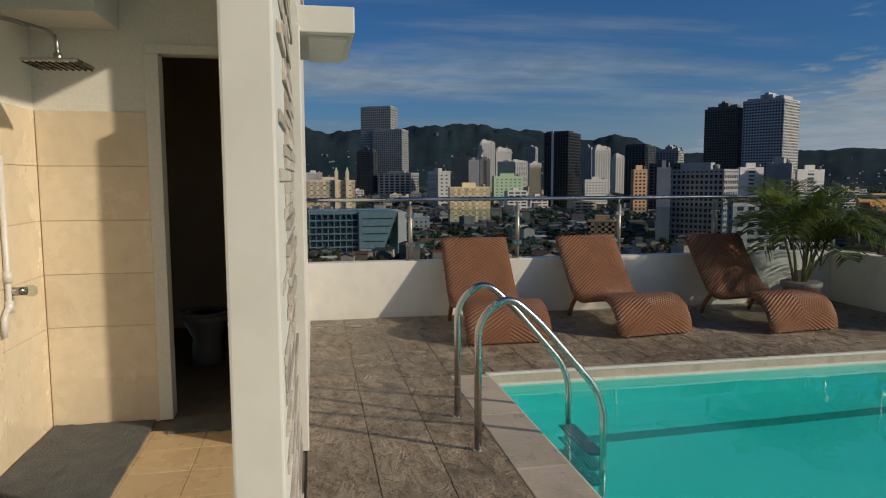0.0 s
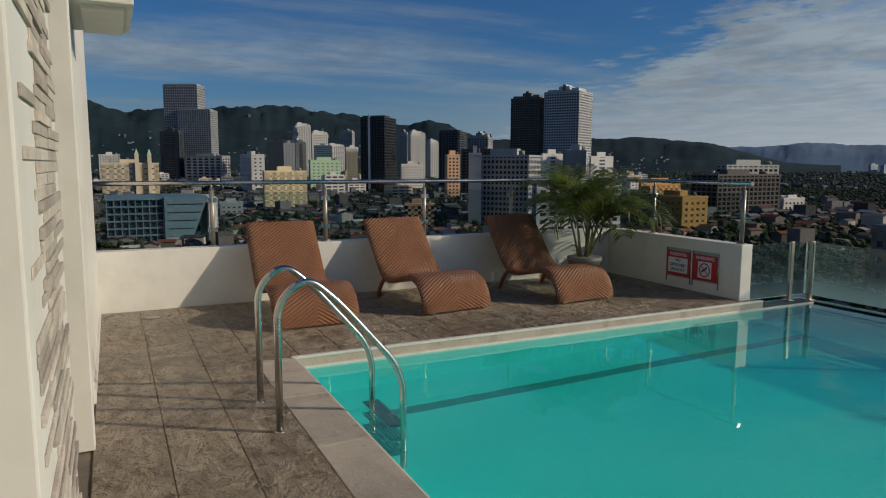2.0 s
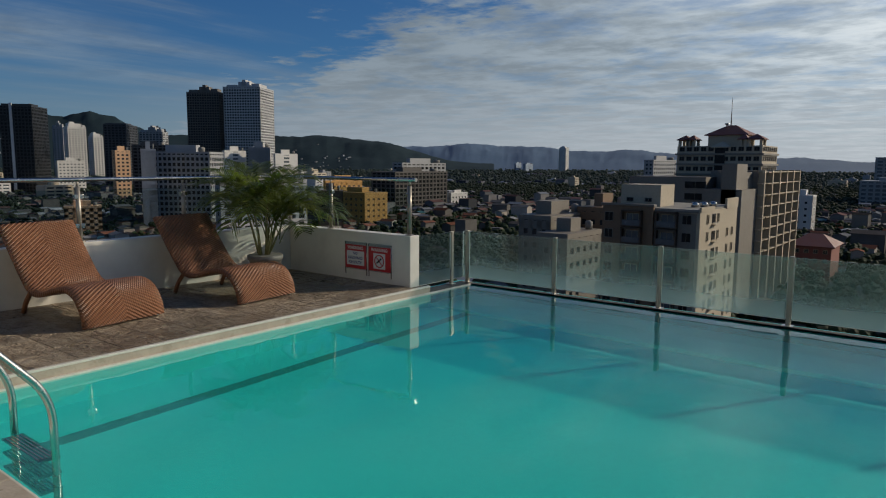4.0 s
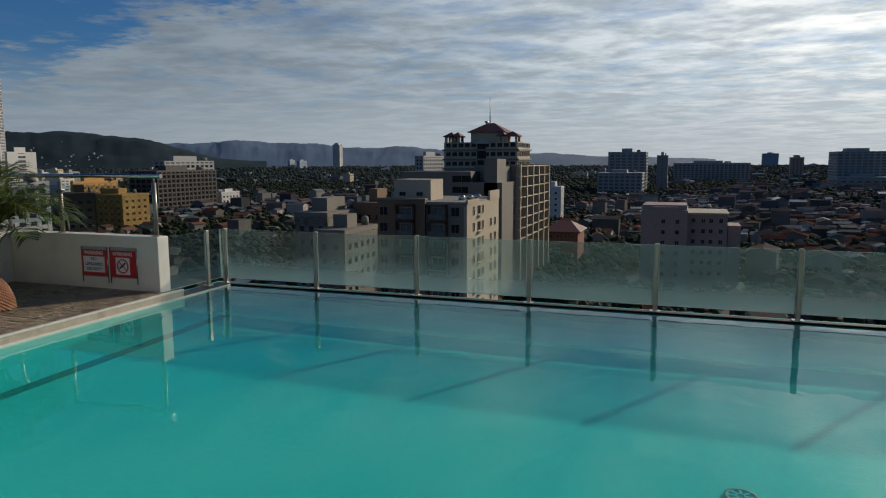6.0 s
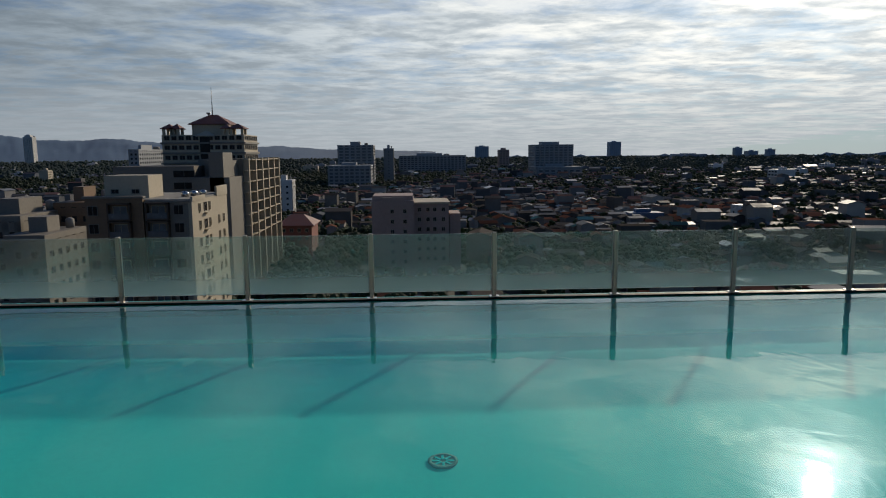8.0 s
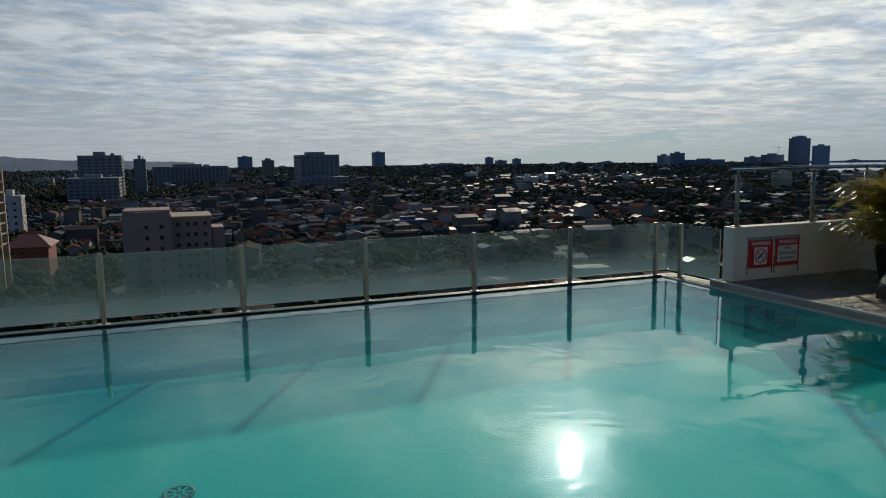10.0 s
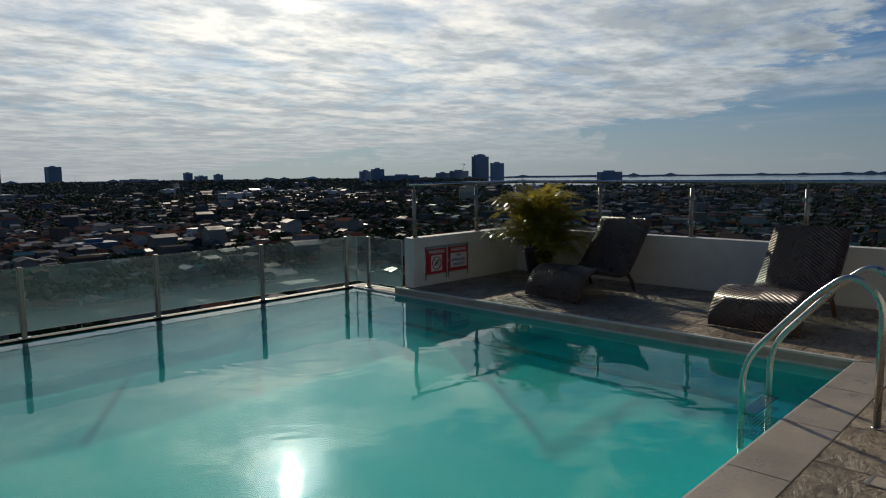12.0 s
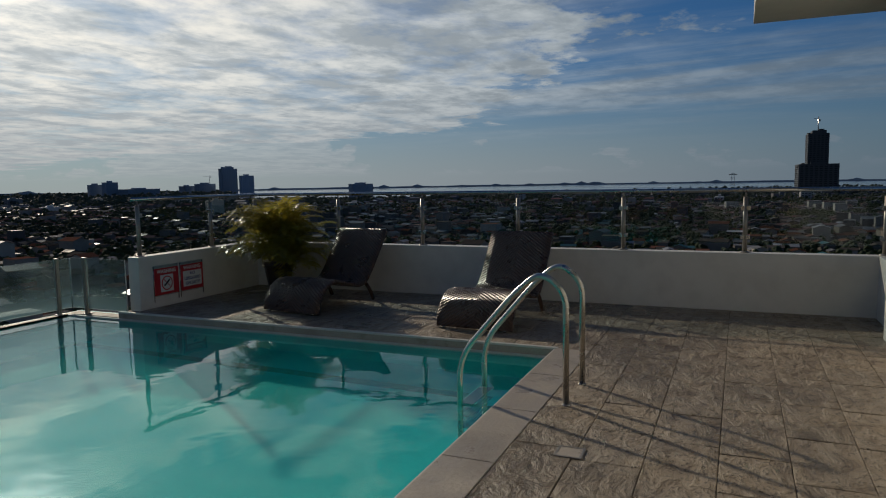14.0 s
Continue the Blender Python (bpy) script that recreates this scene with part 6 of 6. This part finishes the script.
def midrises():
    """Blocks of flats and offices standing among the houses, too many to count."""
    rnd = random.Random(77)
    kinds = [WALL[k] for k in ("white", "cream", "grey", "pale", "stone", "midgrey")] + [PANE["dim"], PANE["dark"]]
    bm = bmesh.new()
    index = []

    def add(b6, m):
        box(bm, *b6)
        index.extend([m] * 6)

    for a0, a1, r0, r1, n, tall in ((-8, 44, 800, 2600, 120, 0.8), (44, 100, 1100, 3000, 45, 0.5), (100, 190, 900, 2600, 45, 0.45)):
        for _ in range(n):
            a, r = radians(rnd.uniform(a0, a1)), rnd.uniform(r0, r1)
            x, y = r * math.sin(a), r * math.cos(a)
            if r > 1700 and a > radians(138):
                continue
            w, l, h = rnd.uniform(10, 28), rnd.uniform(12, 34), rnd.uniform(9, 12 + 30 * tall * rnd.random())
            if any(p - 20 < x < q + 20 and s - 20 < y < u + 20 for p, q, s, u in footprints):
                continue
            footprints.append((x - w / 2, x + w / 2, y - l / 2, y + l / 2))
            k, g = rnd.choices(range(6), (6, 3, 3, 3, 2, 1))[0], rnd.choice((6, 7))
            add((x - w / 2 + 0.4, x + w / 2 - 0.4, y - l / 2 + 0.4, y + l / 2 - 0.4, GROUND, GROUND + h), g)
            n_st = max(2, int(h / 3.4))
            for s in range(n_st + 1):
                z = GROUND + h * s / n_st
                add((x - w / 2, x + w / 2, y - l / 2, y + l / 2, z - 0.9, z + 1.1), k)
            for s in range(4):
                q = w * (0.5 - s / 3)
                add((x + q - 0.9, x + q + 0.9, y - l / 2 - 0.05, y + l / 2 + 0.05, GROUND, GROUND + h), k)
            add((x - w * 0.2, x + w * 0.1, y - l * 0.2, y + l * 0.15, GROUND + h, GROUND + h + 4), k)
    me = bpy.data.meshes.new("midrise_blocks")
    bm.to_mesh(me)
    bm.free()
    for m in kinds:
        me.materials.append(m)
    me.polygons.foreach_set("material_index", index)
    tagged(new("midrise_blocks", me), "scattered pale blocks of flats among the houses", "buildings", kind="stuff")


midrises()
carpet("low_houses", "city_trees", 75.0, 520.0, roof_set("near", 1.0, 0.06), leafage("near", (0.020, 0.040, 0.016), (0.036, 0.060, 0.024)), "crowded low houses with rusty and grey sheet roofs", "dark green trees between the houses")
# bluer roof and foliage colours further out paint in the distance haze
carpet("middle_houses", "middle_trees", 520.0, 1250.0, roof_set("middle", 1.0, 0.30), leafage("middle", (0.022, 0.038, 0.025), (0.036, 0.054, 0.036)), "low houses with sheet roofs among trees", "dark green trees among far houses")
carpet("far_houses", "far_trees", 1250.0, 3400.0, roof_set("far", 1.05, 0.7), leafage("far", (0.044, 0.068, 0.068), (0.060, 0.086, 0.086)), "distant low houses with bluish haze in their colours", "distant woods with bluish haze in their colour")

# ---- hills, sea and far shore ----


def hills(name, radius, a0, a1, height, material, label, seed):
    bm = bmesh.new()
    n, rows = 420, 14
    grid = []
    for i in range(n + 1):
        a = a0 + (a1 - a0) * i / n
        col = []
        for j in range(rows):
            s = j / (rows - 1)
            r = radius * (0.72 + 0.34 * s)
            x, y = r * math.sin(radians(a)), r * math.cos(radians(a))
            rise = math.sin(min(1.0, s / 0.82) * 1.5708) ** 1.6 * (1.0 if s <= 0.82 else 0.92)
            rough = ruggedness(x, y, s, seed)
            col.append(bm.verts.new((x, y, GROUND - 3 + height(a) * rise * rough)))
        grid.append(col)
    for i in range(n):
        for j in range(rows - 1):
            bm.faces.new((grid[i][j], grid[i + 1][j], grid[i + 1][j + 1], grid[i][j + 1])).smooth = True
    solid(name, bm, material, label, "hills")


def near_height(a):
    deg = 2.1 + 2.1 / (1 + math.exp((a - 21.5) / 1.9)) + 0.35 * math.exp(-((a - 12) / 4.5) ** 2) + 1.25 * math.exp(-((a - 25.4) / 2.2) ** 2)
    return 46 + 3600 * math.tan(radians(deg / (1 + math.exp((a - 49.5) / 1.6))))


def far_height(a):
    deg = 1.35 * max(0.0, 1 - max(0.0, a - 58) / 36) + 0.38 * math.exp(-((a - 53.4) / 2.2) ** 2) + 0.15 * math.exp(-((a - 59.2) / 1.6) ** 2) + 0.12 * math.exp(-((a - 67) / 2.2) ** 2)
    return 46 + 4400 * math.tan(radians(deg))


def ruggedness(x, y, s, seed):
    """Ridges and gullies: strong on the slope, slight on the crest."""
    return 1.0 + (0.10 + 0.24 * max(0.0, 0.8 - s)) * noise.fractal((x * 0.0048, y * 0.0048, seed), 0.75, 2.1, 7)


# both hill colours are shifted to blue for the haze in the air
hills("hills_near", 3600, -45, 56, near_height, surface("wooded_hillside", (0.012, 0.028, 0.036), (0.026, 0.046, 0.056), 0.010, 0.95, bump=0.0, fine=0.06, spec=0.1), "dark wooded hills behind the city", 2.0)
hills("hills_far", 4400, 30, 92, far_height, surface("haze_tinted_far_hills", (0.06, 0.125, 0.22), (0.075, 0.145, 0.25), 0.004, 0.95, fine=0.05), "far hills with blue morning haze in their colour", 7.0)

rnd = random.Random(31)
bm = bmesh.new()
for _ in range(520):
    a = rnd.uniform(-6, 44)
    s = min(0.6, 0.06 + abs(rnd.gauss(0, 0.15)))
    r = 3600 * (0.72 + 0.34 * s)
    x, y = r * math.sin(radians(a)), r * math.cos(radians(a))
    rough = ruggedness(x, y, s, 2.0)
    z = GROUND - 3 + near_height(a) * math.sin(s / 0.82 * 1.5708) ** 1.6 * rough
    w, k = rnd.uniform(2.5, 5.5), rnd.uniform(1, 4.5)
    box(bm, x - w, x + w, y - w, y + w, z - 12, z + k)
solid("hillside_houses", bm, island(surface("hillside_house_wall", (0.24, 0.26, 0.28), (0.32, 0.34, 0.36), 0.1, 0.8, fine=0.5), 0.4, 1.2), "small pale houses dotted over the wooded hillside", "houses", "stuff")

bm = bmesh.new()
ra, rb = [], []
for k in range(41):
    a = radians(138 + 75 * k / 40)
    for ring, r in ((ra, 1950 + 160 * math.sin(7 * a)), (rb, 4700)):
        ring.append(bm.verts.new((r * math.sin(a), r * math.cos(a), GROUND + 1.0)))
for k in range(40):
    bm.faces.new((ra[k], ra[k + 1], rb[k + 1], rb[k]))
solid("sea", bm, surface("calm_sea", (0.22, 0.27, 0.31), (0.26, 0.31, 0.35), 0.004, 0.12, fine=0.05), "pale calm strait beyond the city", "water")

bm = bmesh.new()
rnd = random.Random(5)
prev = None
for k in range(300):
    a = radians(80 + 140 * k / 299)
    r = 4750
    z = GROUND + 9 + 9 * abs(noise.noise((k * 0.09, 0.3, 2.2))) + (rnd.uniform(0, 16) if rnd.random() < 0.18 else 0)
    cur = [bm.verts.new((q * math.sin(a), q * math.cos(a), zz)) for q, zz in ((r, GROUND - 1), (r, z), (r + 60, z), (r + 60, GROUND - 1))]
    if prev:
        for i in range(3):
            bm.faces.new((prev[i], cur[i], cur[i + 1], prev[i + 1]))
    prev = cur
# the shore takes the wall colour with haze painted in
solid("backdrop_shore", bm, WALL["haze"], "far shore and blocks on the horizon with haze in their colour", "shore")

# ---- tiles and stones ----
RND = random.Random(11)


def tile_mesh(name, w, l, h, material, rough_top=0.0, seed=0, e=0.0035):
    """A slab with rounded edges and an uneven face, its corner at the origin."""
    rnd = random.Random(seed)
    bm = bmesh.new()
    xs, ys = [0, e, w * 0.5, w - e, w], [0, e, l * 0.33, l * 0.66, l - e, l]
    grid = []
    for j, y in enumerate(ys):
        row = []
        for i, x in enumerate(xs):
            rim = i in (0, len(xs) - 1) or j in (0, len(ys) - 1)
            row.append(bm.verts.new((x, y, (-e if rim else rnd.uniform(-rough_top, rough_top)))))
        grid.append(row)
    for j in range(len(ys) - 1):
        for i in range(len(xs) - 1):
            bm.faces.new((grid[j][i], grid[j][i + 1], grid[j + 1][i + 1], grid[j + 1][i]))
    edge = [grid[0][i] for i in range(len(xs))] + [grid[j][-1] for j in range(1, len(ys))] + [grid[-1][i] for i in range(len(xs) - 2, -1, -1)] + [grid[j][0] for j in range(len(ys) - 2, 0, -1)]
    low = [bm.verts.new((v.co.x, v.co.y, -h)) for v in edge]
    for k in range(len(edge)):
        q = (k + 1) % len(edge)
        bm.faces.new((edge[k], low[k], low[q], edge[q]))
    return mesh_of(name, bm, material)


TW, GAP = 0.345, 0.0035
stone_cache = {}


def deck_stone(x0, x1, y0, y1):
    w, l = round(x1 - x0 - GAP, 3), round(y1 - y0 - GAP * 2, 3)
    if w < 0.03 or l < 0.03:
        return
    key = (w, l, RND.randrange(3))
    if key not in stone_cache:
        stone_cache[key] = tile_mesh("stone_tile", w, l, 0.02, M_STONE, 0.0016, int(w * 1000) * 7 + int(l * 1000) + key[2])
    piece("stone_tile", stone_cache[key], deck, pose(x0 + GAP / 2, y0 + GAP, RND.uniform(-0.0015, 0.0005)))


def lay(x0, x1, y0, y1, seed):
    rnd = random.Random(seed)
    n = max(1, round((x1 - x0) / TW))
    for i in range(n):
        a, b = x0 + (x1 - x0) * i / n, x0 + (x1 - x0) * (i + 1) / n
        y = y0
        cut = rnd.choice((0.2, 0.32, 0.46))
        while y < y1 - 0.01:
            e = y + cut
            if y1 - e < 0.18:
                e = y1
            deck_stone(a, b, y, min(e, y1))
            y, cut = min(e, y1), rnd.choice((0.36, 0.46, 0.46, 0.60, 0.72))


lay(-0.055, 0.96, 3.66, N_FACE - 0.005, 1)
lay(-0.055, 0.96, S_FACE + 0.005, 3.66, 2)
lay(-1.355, -0.055, S_FACE + 0.005, -0.2, 3)
lay(-1.355, -0.055, -0.2, 1.05, 6)
lay(0.96, E_FACE - 0.004, PY1 + 0.042, N_FACE - 0.005, 4)
lay(0.96, E_FACE - 0.004, S_FACE + 0.005, PY0 - 0.042, 5)

# smooth coping along the near side of the pool
y = PY0 - 0.02
while y < PY1:
    e = min(y + 0.79, PY1 + 0.02)
    piece("coping_stone", tile_mesh("coping_stone", PX0 + 0.008 - 0.96 - GAP, e - y - GAP, 0.04, M_COPING, 0.0004, int(y * 10) + 90), deck, pose(0.96 + GAP / 2, y + GAP / 2, 0.001))
    y = e

# shower floor tiles
ft = tile_mesh("floor_tile", 0.295, 0.295, 0.02, M_TILE_FLOOR, 0.0, 5, 0.0015)
for i in range(5):
    for j in range(10):
        x0, y0 = LEFT + 0.01 + 0.298 * i, -0.15 + 0.298 * j + 1.2
        if x0 + 0.29 < XE - 0.01 and y0 + 0.29 < BACK + 0.4:
            piece("floor_tile", ft, deck, pose(x0 if x0 + 0.293 < XI else XI - 0.294, y0, -0.001))

# wall tiles in the shower
wall_tiles = thing("wall_tile_field", "beige glazed wall tiles with thin dark joints", "wall tile", kind="structure")
part("joint_bed", box(cube(LEFT + 0.003, -0.924, BACK - 0.003, BACK, 0.0, 1.818), LEFT, LEFT + 0.003, 1.85, BACK - 0.003, 0.0, 1.818), surface("tile_joint", (0.62, 0.47, 0.31), (0.68, 0.53, 0.36), 9, 0.8), wall_tiles)
wt = tile_mesh("wall_tile", 0.592, 0.3055, 0.008, M_TILE_WALL, 0.0, 6, 0.0015)
wtn = tile_mesh("wall_tile", 0.586, 0.3055, 0.008, M_TILE_WALL, 0.0, 7, 0.0015)
for k in range(6):
    z = 0.003 + 0.3095 * k - 0.04
    piece("wall_tile", wtn, wall_tiles, pose(LEFT + 0.010, BACK - 0.008, max(z, -0.03), 90, 0, 0))
    for j in range(4):
        piece("wall_tile", wt, wall_tiles, pose(LEFT + 0.008, BACK - 0.605 - 0.597 * j, max(z, -0.03), 90, 0, 90))

# split stone cladding on the partition
cladding = thing("stone_cladding", "split stone strips in grey and brown on the partition", "stone cladding", kind="structure")
stones = []
for k in range(6):
    l, d = (0.24, 0.30, 0.34, 0.38, 0.32, 0.27)[k], (0.004, 0.009, 0.006, 0.011, 0.003, 0.007)[k]
    stones.append((l, mesh_of("cladding_stone", cube(0, d, 0, l - 0.004, 0, 0.027, 0.002), M_CLAD)))
z = 0.01
while z < 2.80:
    y = 1.47 - RND.uniform(0, 0.1)
    while y < 2.40:
        l, me = RND.choice(stones)
        if y > 1.44 and y + l < 2.44:
            piece("cladding_stone", me, cladding, pose(XE, y, z))
        y += l
    z += 0.0300

# small covers set into the deck
for cx, cy, s in ((0.645, -4.24, 0.07), (0.39, 6.64, 0.06), (0.38, -8.43, 0.05)):
    cover = thing("deck_drain", "small square metal drain cover set in the deck", "drain", (cx, cy, 0.0), group="deck drains")
    part("frame", box(box(box(cube(-s, s, -s, -s + 0.012, 0.0, 0.005), -s, s, s - 0.012, s, 0.0, 0.005), -s, -s + 0.012, -s + 0.012, s - 0.012, 0.0, 0.005), s - 0.012, s, -s + 0.012, s - 0.012, 0.0, 0.005), M_FENCE, cover)
    part("plate", cube(-s + 0.012, s - 0.012, -s + 0.012, s - 0.012, 0.0, 0.003), M_COPING, cover)
